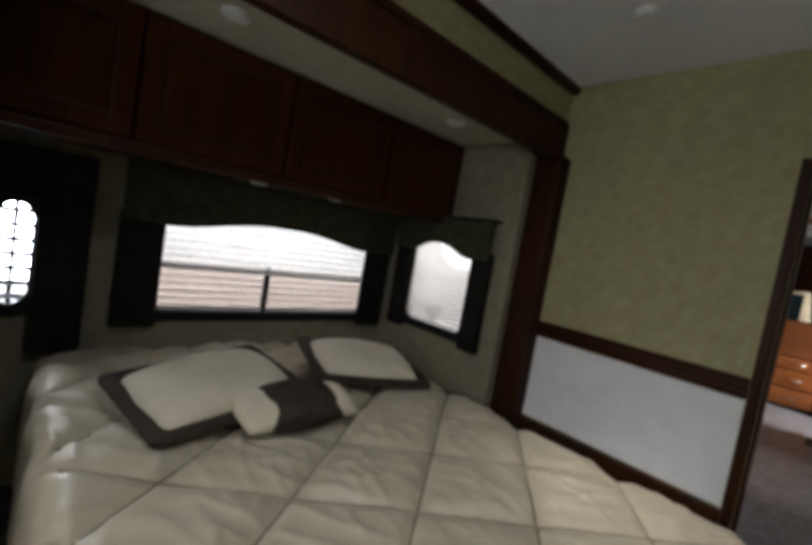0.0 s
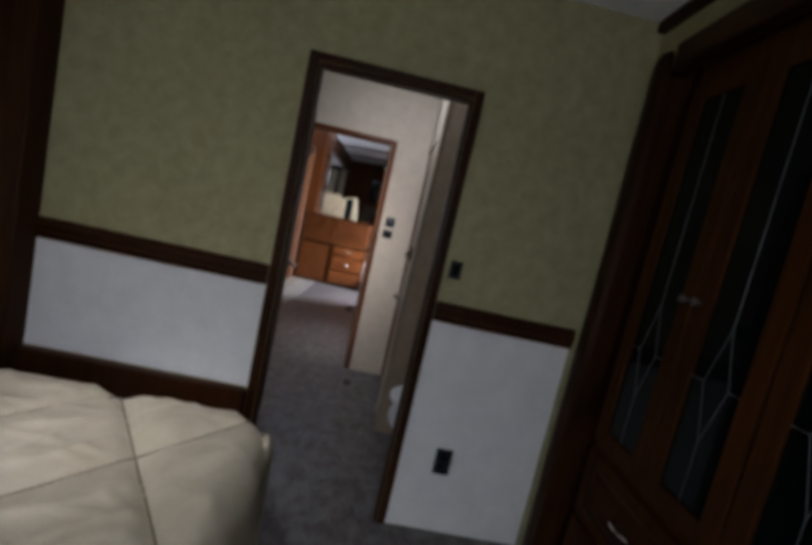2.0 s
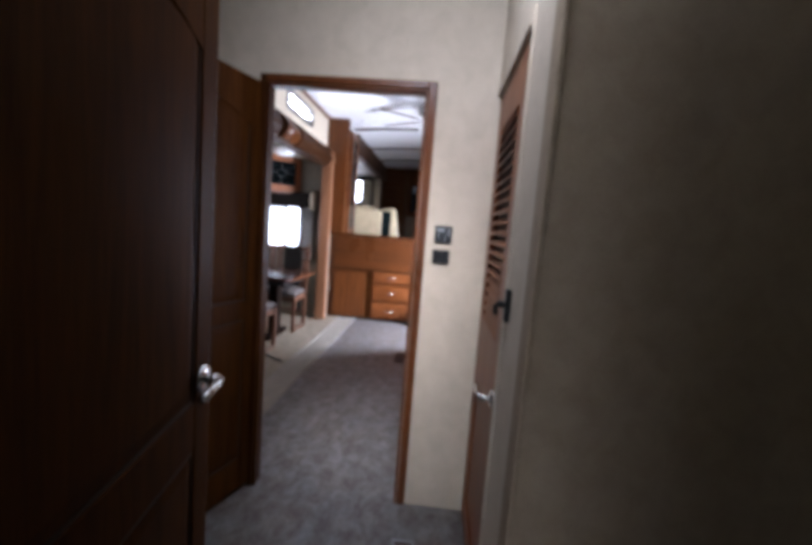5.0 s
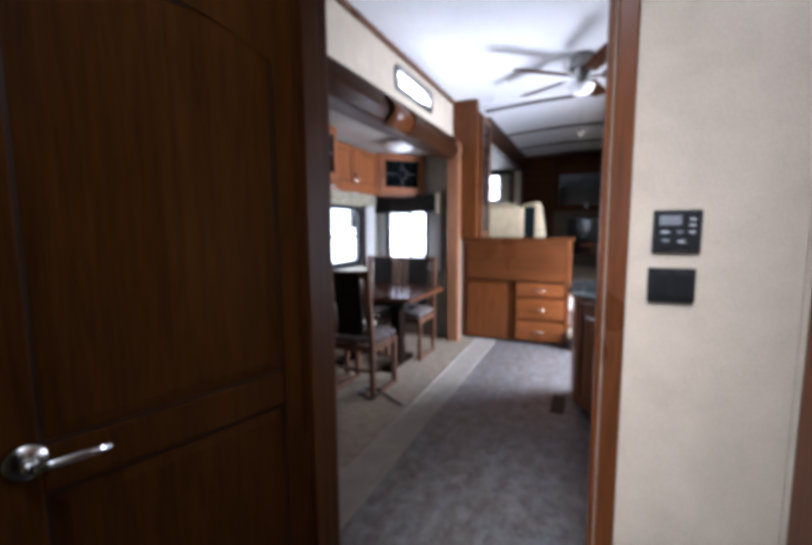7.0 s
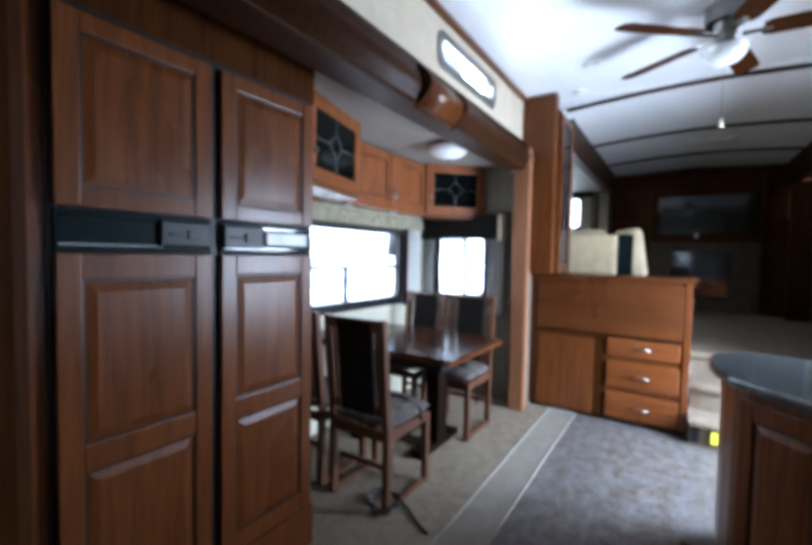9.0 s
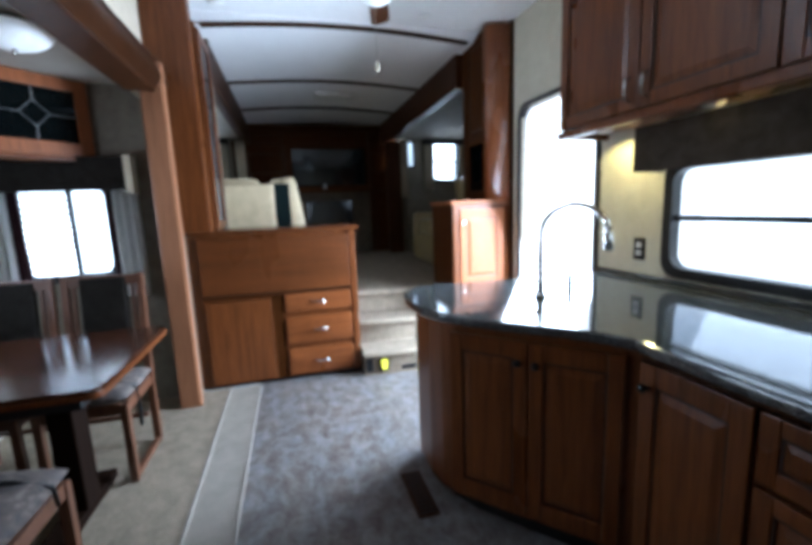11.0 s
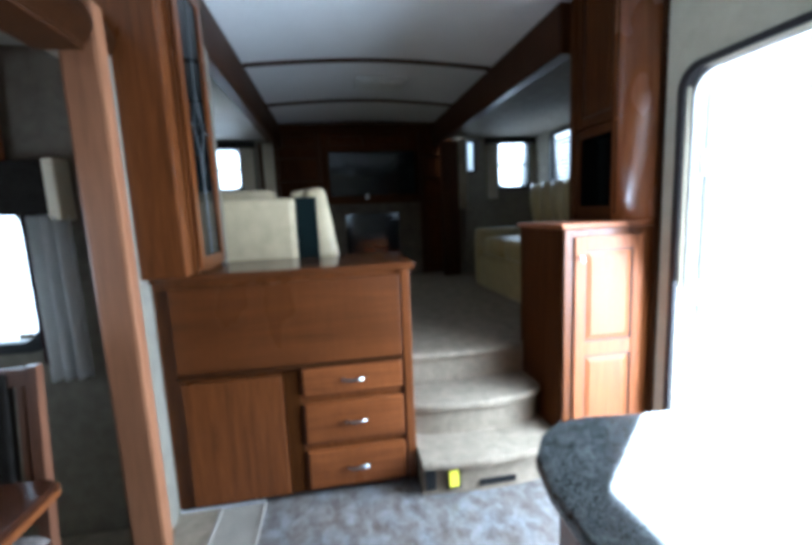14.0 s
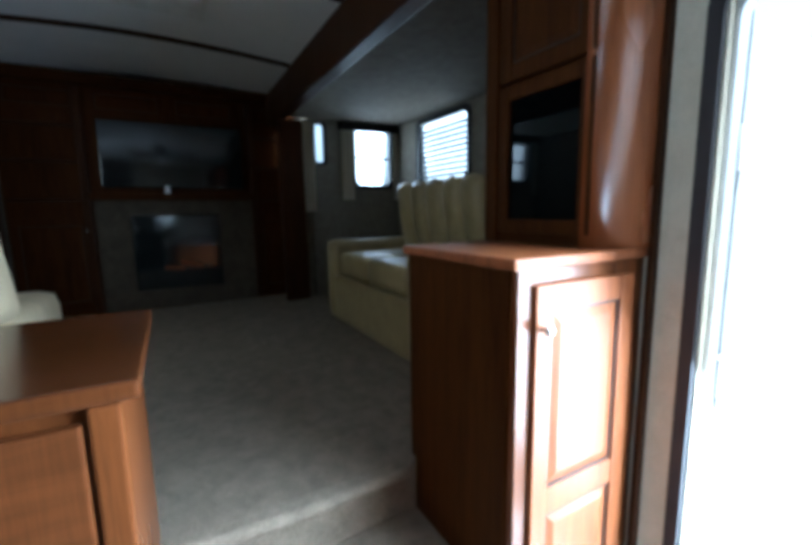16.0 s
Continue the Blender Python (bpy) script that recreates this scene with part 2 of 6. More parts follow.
def creases(m):
    """Sharp cloth creases under the fine weave."""
    nt = m.node_tree
    weave = next(n for n in nt.nodes if n.bl_idname == "ShaderNodeBump")
    n = nt.nodes.new("ShaderNodeTexNoise")
    n.noise_type = "RIDGED_MULTIFRACTAL"
    n.inputs["Scale"].default_value, n.inputs["Detail"].default_value, n.inputs["Distortion"].default_value = 4.5, 3, 0.9
    nt.links.new(coords(nt, (1.0, 1.9, 1.0), False), n.inputs["Vector"])
    fold = nt.nodes.new("ShaderNodeBump")
    fold.inputs["Strength"].default_value, fold.inputs["Distance"].default_value = 0.5, 0.009
    nt.links.new(n.outputs[0], fold.inputs["Height"])
    nt.links.new(fold.outputs[0], weave.inputs["Normal"])


creases(QUILT)


def granite():
    m, nt, b = material("dark_granite", 0.07, spec=0.75)
    v = coords(nt, (1, 1, 1), False)
    big = noise_tex(nt, v, 22.0, 6, 0.75, 1.2)
    fine = noise_tex(nt, v, 190.0, 3, 0.7)
    c = ramp(nt, big, [(0.35, (0.012, 0.015, 0.016)), (0.55, (0.045, 0.05, 0.052)), (0.75, (0.14, 0.14, 0.135))])
    c = mix(nt, 0.35, c, ramp(nt, fine, [(0.45, (0.01, 0.012, 0.012)), (0.7, (0.25, 0.25, 0.24))]))
    nt.links.new(c, b.inputs["Base Color"])
    return m


def clear_glass():
    m, nt, b = material("window_glass", 0.02)
    b.inputs["Transmission Weight"].default_value = 1.0
    b.inputs["IOR"].default_value = 1.45
    b.inputs["Base Color"].default_value = (0.95, 0.97, 0.96, 1)
    return m


def blind_cloth(name, lo, hi):
    m, nt, b = material(name, 0.8)
    n = noise_tex(nt, coords(nt, (1, 1, 1), False), 30.0, 3)
    col = ramp(nt, n, [(0.3, lo), (0.7, hi)])
    nt.links.new(col, b.inputs["Base Color"])
    tr = nt.nodes.new("ShaderNodeBsdfTranslucent")
    nt.links.new(col, tr.inputs[0])
    mx = nt.nodes.new("ShaderNodeMixShader")
    mx.inputs[0].default_value = 0.6
    nt.links.new(b.outputs[0], mx.inputs[1])
    nt.links.new(tr.outputs[0], mx.inputs[2])
    nt.links.new(mx.outputs[0], nt.nodes["Material Output"].inputs[0])
    return m


def slate_vinyl():
    """Printed slate: blue-grey, beige and brown clouds a hand wide, with darker veins."""
    m, nt, b = material("slate_vinyl", 0.34, spec=0.4)
    v = coords(nt, (0.85, 1.1, 1), False)
    cloud = noise_tex(nt, v, 11.5, 5, 0.66, 0.35)
    tint = noise_tex(nt, v, 6.5, 3, 0.6, 0.3)
    speck = noise_tex(nt, v, 42.0, 4, 0.7)
    c = ramp(nt, cloud, [(0.32, (0.05, 0.038, 0.03)), (0.44, (0.095, 0.08, 0.067)), (0.54, (0.135, 0.126, 0.12)), (0.68, (0.2, 0.195, 0.195))])
    c = mix(nt, 0.36, c, ramp(nt, tint, [(0.36, (1.0, 0.83, 0.67)), (0.5, (0.94, 0.93, 0.94)), (0.64, (0.78, 0.89, 1.05))]), "MULTIPLY")
    c = mix(nt, 0.22, c, ramp(nt, speck, [(0.35, (0.03, 0.026, 0.022)), (0.65, (0.19, 0.19, 0.193))]))
    nt.links.new(c, b.inputs["Base Color"])
    bump(nt, b, speck, 0.12, 0.0006)
    return m


VINYL = slate_vinyl()
GRANITE, GLASS = granite(), clear_glass()
BLIND = blind_cloth("pleated_blind_cloth", (0.6, 0.57, 0.53), (0.72, 0.69, 0.65))
NIGHT = blind_cloth("beige_night_cloth", (0.52, 0.43, 0.37), (0.62, 0.53, 0.46))
SLAT = plain("grey_slat_vinyl", (0.05, 0.055, 0.06), 0.5)
FROST = plain("frosted_lamp_glass", (0.8, 0.8, 0.78), 0.3)
LEADED = plain("dark_leaded_glass", (0.0025, 0.0035, 0.0036), 0.06, spec=0.12)
MIRROR_GLASS = plain("dark_cabinet_glass", (0.001, 0.0018, 0.002), 0.04, spec=0.35)


# ---- mesh helpers ----
def box(bm, x0, y0, z0, x1, y1, z1, bevel=0.0, segments=2):
    x0, x1, y0, y1, z0, z1 = min(x0, x1), max(x0, x1), min(y0, y1), max(y0, y1), min(z0, z1), max(z0, z1)
    m = Matrix.Translation(((x0 + x1) / 2, (y0 + y1) / 2, (z0 + z1) / 2)) @ Matrix.Diagonal((x1 - x0, y1 - y0, z1 - z0, 1))
    r = bmesh.ops.create_cube(bm, size=1, matrix=m)
    if bevel > 0:
        bevel = min(bevel, 0.45 * min(x1 - x0, y1 - y0, z1 - z0))
        edges = list({e for v in r["verts"] for e in v.link_edges})
        bmesh.ops.bevel(bm, geom=edges, offset=bevel, segments=segments, affect="EDGES", profile=0.6)
    return bm


def boxes(*rows, bevel=0.0):
    bm = bmesh.new()
    for r in rows:
        box(bm, *r, bevel=bevel)
    return bm


def cyl(bm, a, b, r0, r1=None, n=20):
    a, b = Vector(a), Vector(b)
    m = Matrix.Translation((a + b) / 2) @ (b - a).to_track_quat("Z", "Y").to_matrix().to_4x4()
    bmesh.ops.create_cone(bm, cap_ends=True, segments=n, radius1=r0, radius2=r0 if r1 is None else r1, depth=(b - a).length, matrix=m)
    return bm


def ball(bm, c, rx, ry, rz, u=20, v=12):
    m = Matrix.Translation(c) @ Matrix.Diagonal((rx, ry, rz, 1))
    bmesh.ops.create_uvsphere(bm, u_segments=u, v_segments=v, radius=1, matrix=m)
    return bm


def prism(bm, pts, axis, a, b):
    """A polygon (two coordinates a point), drawn out along an axis from a to b."""
    def at(p, h):
        return {"x": (h, p[0], p[1]), "y": (p[0], h, p[1]), "z": (p[0], p[1], h)}[axis]
    lo = [bm.verts.new(at(p, a)) for p in pts]
    hi = [bm.verts.new(at(p, b)) for p in pts]
    bm.faces.new(lo)
    bm.faces.new(hi[::-1])
    for i in range(len(pts)):
        j = (i + 1) % len(pts)
        bm.faces.new((lo[j], lo[i], hi[i], hi[j]))
    bmesh.ops.recalc_face_normals(bm, faces=bm.faces)
    return bm


def tube(bm, pts, r, n=10):
    """A round bar along points."""
    pts = [Vector(p) for p in pts]
    rings = []
    for i, p in enumerate(pts):
        d = (pts[min(i + 1, len(pts) - 1)] - pts[max(i - 1, 0)]).normalized()
        q = d.to_track_quat("Z", "Y")
        rings.append([bm.verts.new(p + q @ Vector((r * math.cos(2 * math.pi * k / n), r * math.sin(2 * math.pi * k / n), 0))) for k in range(n)])
    for s, t in zip(rings, rings[1:]):
        best = min(range(n), key=lambda o: (s[0].co - t[o].co).length)
        for k in range(n):
            bm.faces.new((s[k], s[(k + 1) % n], t[(k + 1 + best) % n], t[(k + best) % n]))
    bm.faces.new(rings[0][::-1])
    bm.faces.new(rings[-1])
    bmesh.ops.recalc_face_normals(bm, faces=bm.faces)
    return bm


def rounded(x0, z0, x1, z1, r, n=5):
    pts = []
    for cx, cz, a0 in ((x1 - r, z1 - r, 0), (x0 + r, z1 - r, 90), (x0 + r, z0 + r, 180), (x1 - r, z0 + r, 270)):
        for k in range(n + 1):
            a = radians(a0 + 90 * k / n)
            pts.append((cx + r * math.cos(a), cz + r * math.sin(a)))
    return pts


def ring(bm, outer, inner, axis, a, b):
    """A frame between two outlines of equal point count, drawn out from a to b."""
    def at(p, h):
        return {"x": (h, p[0], p[1]), "y": (p[0], h, p[1]), "z": (p[0], p[1], h)}[axis]
    v = [[bm.verts.new(at(p, h)) for p in pts] for pts, h in ((outer, a), (inner, a), (inner, b), (outer, b))]
    n = len(outer)
    for s in range(4):
        t = (s + 1) % 4
        for i in range(n):
            j = (i + 1) % n
            bm.faces.new((v[s][i], v[s][j], v[t][j], v[t][i]))
    bmesh.ops.recalc_face_normals(bm, faces=bm.faces)
    return bm


def mesh_of(name, bm, mat, smooth=False):
    me = bpy.data.meshes.new(name)
    bm.to_mesh(me)
    bm.free()
    me.materials.append(mat)
    if smooth:
        for p in me.polygons:
            p.use_smooth = True
    return me


def part(name, bm, mat, parent, label="", smooth=False, place=None):
    ob = new(name, mesh_of(name, bm, mat, smooth))
    ob.parent = parent
    if place is not None:
        ob.matrix_basis = place
    return tagged(ob, label=label)


def thing(name, label, category, group="", kind="", place=None):
    ob = new(name)
    ob.empty_display_size = 0.1
    if place is not None:
        ob.matrix_basis = place
    return tagged(ob, label, category, group, kind)


def solid(name, bm, mat, label, category, group="", kind="", smooth=False):
    return tagged(new(name, mesh_of(name, bm, mat, smooth)), label, category, group, kind)


def structure(name, bm, mat, label="", smooth=False):
    return tagged(new(name, mesh_of(name, bm, mat, smooth)), label, name.split("_")[0], kind="structure")


def wall_mesh(axis, c0, c1, u0, u1, z0, z1, holes=()):
    """A wall whose normal is the axis, from c0 to c1 thick, with openings (u0, z0, u1, z1) cut through."""
    us = sorted({u0, u1, *[h[0] for h in holes], *[h[2] for h in holes]})
    bm = bmesh.new()
    for a, b in zip(us, us[1:]):
        mid = (a + b) / 2
        spans = sorted((h[1], h[3]) for h in holes if h[0] < mid < h[2])
        low = z0
        for s, e in [*spans, (z1, z1)]:
            if s > low + 1e-6:
                if axis == "x":
                    box(bm, c0, a, low, c1, b, s)
                else:
                    box(bm, a, c0, low, b, c1, s)
            low = max(low, e)
    return bm


def panel_face(w, h, t, panels, stile=0.055, arch=0.0):
    """A framed leaf: x across, z up, front at y = 0 facing -y. Returns the board and its stiles, rails and raised panels."""
    board = boxes((0.002, t * 0.55, 0.002, w - 0.002, t, h - 0.002))
    zs = [0.0, *[v for p in panels for v in (p[0], p[1])], h]
    rows = [("stile", boxes((0, 0, 0, stile, t * 0.6, h), bevel=0.004)), ("stile", boxes((w - stile, 0, 0, w, t * 0.6, h), bevel=0.004))]
    for k in range(0, len(zs), 2):
        bm = boxes((stile, 0.0015, zs[k], w - stile, t * 0.6, zs[k + 1]), bevel=0.004)
        if arch and k == len(zs) - 2:
            e = zs[k]
            prism(bm, [(stile, e + 0.006)] + [(stile + (w - 2 * stile) * q / 14, e - arch * (1 - math.sin(math.pi * q / 14))) for q in range(15)] + [(w - stile, e + 0.006)], "y", 0.0016, t * 0.5)
        rows.append(("rail", bm))
    for a, e in panels:
        bm = bmesh.new()
        g, s = 0.006, min(0.03, 0.2 * (e - a))
        x0, x1 = stile + g, w - stile - g
        lo = [bm.verts.new(p) for p in ((x0, t * 0.5, a + g), (x1, t * 0.5, a + g), (x1, t * 0.5, e - g), (x0, t * 0.5, e - g))]
        hi = [bm.verts.new(p) for p in ((x0 + s, 0.003, a + g + s), (x1 - s, 0.003, a + g + s), (x1 - s, 0.003, e - g - s), (x0 + s, 0.003, e - g - s))]
        bm.faces.new(hi)
        for k in range(4):
            bm.faces.new((lo[k], lo[(k + 1) % 4], hi[(k + 1) % 4], hi[k]))
        bmesh.ops.recalc_face_normals(bm, faces=bm.faces)
        rows.append(("panel", bm))
        bm = bmesh.new()
        ring(bm, rounded(stile - 0.001, a - 0.001, w - stile + 0.001, e + 0.001, 0.002, 1), rounded(stile + 0.008, a + 0.008, w - stile - 0.008, e - 0.008, 0.002, 1), "y", t * 0.3, t * 0.52)
        rows.append(("bead", bm))
    return board, rows


def leaf(name, w, h, panels, mat, parent, place, stile=0.055, t=0.022, knob=None, arch=0.0):
    """A cabinet or drawer front with its stiles, rails and raised panels and its handle, as parts of parent."""
    board, rows = panel_face(w, h, t, panels, stile, arch)
    front = part(name, board, mat, parent, place=place)
    for piece, bm in rows:
        part(piece, bm, GLAZE if piece == "bead" else mat, front)
    if knob:
        kind, kx, kz = knob
        bm = bmesh.new()
        if kind == "knob" or kind == "dark":
            cyl(bm, (kx, 0, kz), (kx, -0.018, kz), 0.006, n=10)
            ball(bm, (kx, -0.024, kz), 0.015, 0.011, 0.015, 12, 8)
            part("knob", bm, BLACK if kind == "dark" else CHROME, front, "small black knob" if kind == "dark" else "brushed nickel knob", True)
        elif kind == "bar":
            tube(bm, [(kx - 0.05, 0, kz), (kx - 0.045, -0.02, kz), (kx - 0.02, -0.03, kz), (kx + 0.02, -0.03, kz), (kx + 0.045, -0.02, kz), (kx + 0.05, 0, kz)], 0.0065, 8)
            part("handle", bm, CHROME, front, "brushed nickel bow handle", True)
        elif kind == "upright":
            tube(bm, [(kx, 0, kz - 0.05), (kx, -0.024, kz - 0.04), (kx, -0.03, kz), (kx, -0.024, kz + 0.04), (kx, 0, kz + 0.05)], 0.0065, 8)
            part("handle", bm, CHROME, front, "brushed nickel bow handle", True)
    return front


def facing(x, y, z, yaw):
    """Pose whose front (-y of the leaf) is turned by yaw degrees."""
    return pose(x, y, z, 0, 0, yaw)


# ---- large structure ----
XB, XD2 = 1.988, 3.808          # bedroom door wall, hall door wall
LIV = 0.60                       # living room floor
structure("ground", boxes((-600, -600, -1.2, 600, 600, -0.9)), GRASS, "flat pale gravel ground round the trailer")
structure("floor", boxes((-1.3, -0.96, -0.1, 4.055, 1.49, 0.0), (4.055, -0.96, -0.1, 8.06, 1.285, 0.0)), VINYL, "mottled grey slate-look vinyl floor")
structure("floor_carpet_strip", boxes((4.06, 1.288, -0.1, 7.705, 1.497, 0.006)), CARPET_LIP, "pale carpet strip at the slide's edge")
structure("trim_carpet_binding", boxes((4.06, 1.277, 0.0, 7.70, 1.292, 0.012), (4.06, 1.49, 0.004, 7.70, 1.504, 0.018), bevel=0.003), BINDING, "pale binding along the carpet strip")
structure("floor_slide_carpet", boxes((4.06, 1.5, -0.1, 7.705, 2.86, 0.012)), CARPET, "grey-beige carpet of the dinette slide")
structure("floor_bedroom", boxes((-1.3, 1.494, -0.1, 3.8, 2.9, 0.0)), VINYL, "mottled vinyl floor under the bed")
structure("floor_living", boxes((8.10, -2.05, LIV - 0.1, 11.8, 2.75, LIV)), CARPET, "grey-beige carpet of the raised living room")

# neighbouring trailers outside
def trailer(x0, y0, x1, y1, face, top, glazed):
    """A white trailer on the next pitch, its long side at face."""
    t = thing("parked_trailer", "white parked travel trailer on pale gravel", "trailer")
    part("body", boxes((x0, y0, -0.45, x1, y1, top), bevel=0.12), SIDING, t)
    part("skirt", boxes((x0 + 0.15, y0 + 0.08, -0.9, x1 - 0.15, y1 - 0.08, -0.45)), SIDING, t)
    if not glazed:
        return
    s = 1 if face > (y0 + y1) / 2 else -1
    part("stripe", boxes((x0 + 0.2, face - 0.004, 0.35, x1 - 0.2, face + s * 0.006, 0.62)), GREY_STRIPE, t)
    n = int((x1 - x0) / 2.4)
    for k in range(n):
        x = x0 + 0.9 + 2.4 * k
        w = part("window", ring(bmesh.new(), rounded(x - 0.05, 0.95, x + 1.05, 1.75, 0.1), rounded(x, 1.0, x + 1.0, 1.7, 0.08), "y", face + s * 0.03, face - s * 0.005), BLACK, t)
        part("pane", prism(bmesh.new(), rounded(x - 0.01, 0.99, x + 1.01, 1.71, 0.08), "y", face + s * 0.012, face - s * 0.004), LEADED, w)
    for x in (x0 + (x1 - x0) * 0.55, x0 + (x1 - x0) * 0.65):
        bm = bmesh.new()
        cyl(bm, (x, face - s * 0.05, -0.55), (x, face - s * 0.3, -0.55), 0.35, n=24)
        part("wheel", bm, BLACK, t)


trailer(-3.0, -11.2, 15.0, -8.6, -8.6, 3.3, False)
trailer(1.0, 9.2, 14.0, 11.6, 9.2, 2.5, True)

# bedroom
structure("wall_bedroom_door", wall_mesh("x", XB, XB + 0.05, -0.96, 1.80, 0, 2.75, [(-0.075, 0, 0.565, 1.915)]), PAPER_GREEN, "olive wallpapered wall with a doorway")
structure("wall_bedroom_back", wall_mesh("x", -1.3, -1.25, -0.96, 2.9, 0, 2.6, [(-0.2, 1.05, 1.1, 1.85)]), PAPER_GREEN, "olive wallpapered back wall")
structure("wall_bedroom_right", wall_mesh("y", -1.02, -0.96, -1.3, 3.8, 0, 2.75), PAPER_GREEN, "olive wallpapered side wall")
structure("wall_bedroom_left", wall_mesh("y", 1.62, 1.74, -1.3, XB, 0, 2.45, [(-0.52, 0, 1.90, 2.02)]), PAPER_GREEN, "olive wallpapered wall over the bed slide")
# The square hole is added, out of view, for the lamp above it.
structure("ceiling_bedroom", boxes((-1.3, -1.0, 2.38, 0.1, 1.7, 2.43), (0.46, -1.0, 2.38, XB + 0.001, 1.7, 2.43), (0.1, -1.0, 2.38, 0.46, 0.57, 2.43), (0.1, 0.93, 2.38, 0.46, 1.7, 2.43)), CEILING, "off-white bedroom ceiling")
structure("wall_slide_head", wall_mesh("y", 2.76, 2.82, -0.6, 1.87, 0, 2.12, [(0.22, 0.78, 1.66, 1.42), (-0.32, 0.8, -0.15, 1.3)]), OLIVE_GREY, "grey-olive padded head wall of the bed slide")
structure("wall_slide_end", wall_mesh("x", 1.81, 1.87, 1.742, 2.758, 0, 2.12, [(1.93, 0.84, 2.52, 1.45)]), OLIVE_GREY, "grey-olive end wall of the bed slide")
structure("wall_slide_return", boxes((1.812, 1.70, 0, 1.871, 1.741, 1.974)), OLIVE_GREY, "tan return wall beside the slide post")
structure("wall_slide_far_end", wall_mesh("x", -0.6, -0.54, 1.742, 2.758, 0, 2.12), OLIVE_GREY, "grey-olive end wall of the bed slide")
structure("ceiling_slide_bed", boxes((-0.6, 1.742, 2.04, 1.808, 2.758, 2.09)), PAPER, "tan slide ceiling over the bed")
structure("trim_slide_beam", boxes((-0.7, 1.57, 1.945, 1.86, 1.617, 2.155), (-0.7, 1.555, 2.125, 1.86, 1.569, 2.155), bevel=0.006), TRIM_WOOD, "dark stained beam along the slide opening")
structure("trim_slide_post", boxes((1.872, 1.55, 0.0, XB - 0.003, 1.78, 1.975), (1.861, 1.60, 1.976, XB - 0.003, 1.74, 2.18), bevel=0.012), TRIM_WOOD, "dark stained post at the slide opening")
structure("trim_crown_left", boxes((-1.25, 1.575, 2.335, XB - 0.003, 1.617, 2.378), bevel=0.01), TRIM_WOOD, "dark crown trim")
structure("trim_crown_right", boxes((-1.25, -0.80, 2.335, XB - 0.003, -0.74, 2.378), bevel=0.01), TRIM_WOOD, "dark crown trim")
structure("wall_over_wardrobe", boxes((-1.25, -0.95, 2.2, XB - 0.003, -0.775, 2.378)), PAPER_GREEN, "olive wallpaper over the wardrobe")
structure("trim_door_1", boxes((XB - 0.01, 0.552, 0.0, XB + 0.058, 0.5645, 1.915), (XB - 0.01, -0.0745, 0.0, XB + 0.058, -0.063, 1.915), (XB - 0.01, -0.062, 1.902, XB + 0.058, 0.551, 1.9145), (XB - 0.014, 0.567, 0.0, XB + 0.062, 0.607, 1.95), (XB - 0.014, -0.115, 0.0, XB + 0.062, -0.077, 1.95), (XB - 0.014, -0.0765, 1.917, XB + 0.062, 0.5665, 1.95), bevel=0.006), TRIM_WOOD, "dark stained door casing")
structure("wall_wainscot_left", boxes((XB - 0.006, 0.61, 0.52, XB - 0.001, 1.62, 0.985)), WAINSCOT, "white wainscot under the chair rail")
structure("wall_wainscot_right", boxes((XB - 0.006, -0.74, 0.005, XB - 0.001, -0.117, 0.985)), WAINSCOT, "white wainscot under the chair rail")
structure("trim_chair_rail_left", boxes((XB - 0.022, 0.609, 0.98, XB - 0.002, 1.60, 1.068), (XB - 0.03, 0.609, 1.01, XB - 0.002, 1.60, 1.04), bevel=0.008), TRIM_WOOD, "dark stained chair rail")
structure("trim_chair_rail_right", boxes((XB - 0.022, -0.745, 0.98, XB - 0.002, -0.117, 1.068), (XB - 0.03, -0.745, 1.01, XB - 0.002, -0.117, 1.04), bevel=0.008), TRIM_WOOD, "dark stained chair rail")
structure("trim_slide_skirt", boxes((XB - 0.05, 0.609, 0.0, XB - 0.002, 1.57, 0.515), bevel=0.008), TRIM_WOOD, "dark stained skirt below the wainscot")

# hall
structure("wall_hall_door", wall_mesh("x", XD2, XD2 + 0.05, -0.96, 1.98, 0, 2.8, [(0.275, 0, 1.02, 1.985)]), PAPER_HALL, "cream wallpapered wall with a doorway")
structure("trim_door_2", boxes((XD2 - 0.01, 0.2755, 0, XD2 + 0.062, 0.288, 1.985), (XD2 - 0.01, 0.289, 1.972, XD2 + 0.062, 1.005, 1.9845), (XD2 - 0.014, 0.235, 0, XD2 + 0.066, 0.273, 2.02), (XD2 - 0.014, 0.2735, 1.987, XD2 + 0.066, 1.0215, 2.02), bevel=0.005), CHERRY, "cherry door casing")
# Shaded copy of the cherry casing: darker wood where little light falls.
structure("trim_door_2_hinge_side", boxes((XD2 - 0.01, 1.006, 0, XD2 + 0.062, 1.0195, 1.985), (XD2 - 0.014, 1.022, 0, XD2 + 0.066, 1.05, 2.02), bevel=0.005), DARK_WOOD, "cherry door casing on the hinge side, darkened for its shade")
# The hole in the hall ceiling is added for the lamp above it.
structure("ceiling_hall", boxes((XB + 0.05, -1.0, 2.58, 2.51, 1.7, 2.63), (3.01, -1.0, 2.58, XD2 - 0.001, 1.7, 2.63), (2.51, -1.0, 2.58, 3.01, 0.06, 2.63), (2.51, 0.60, 2.58, 3.01, 1.7, 2.63)), CEILING, "white hall ceiling")
structure("wall_toilet_panel", boxes((2.80, -0.958, 0, 2.86, -0.05, 2.575)), PARTITION, "tan wallpapered partition beside the toilet")
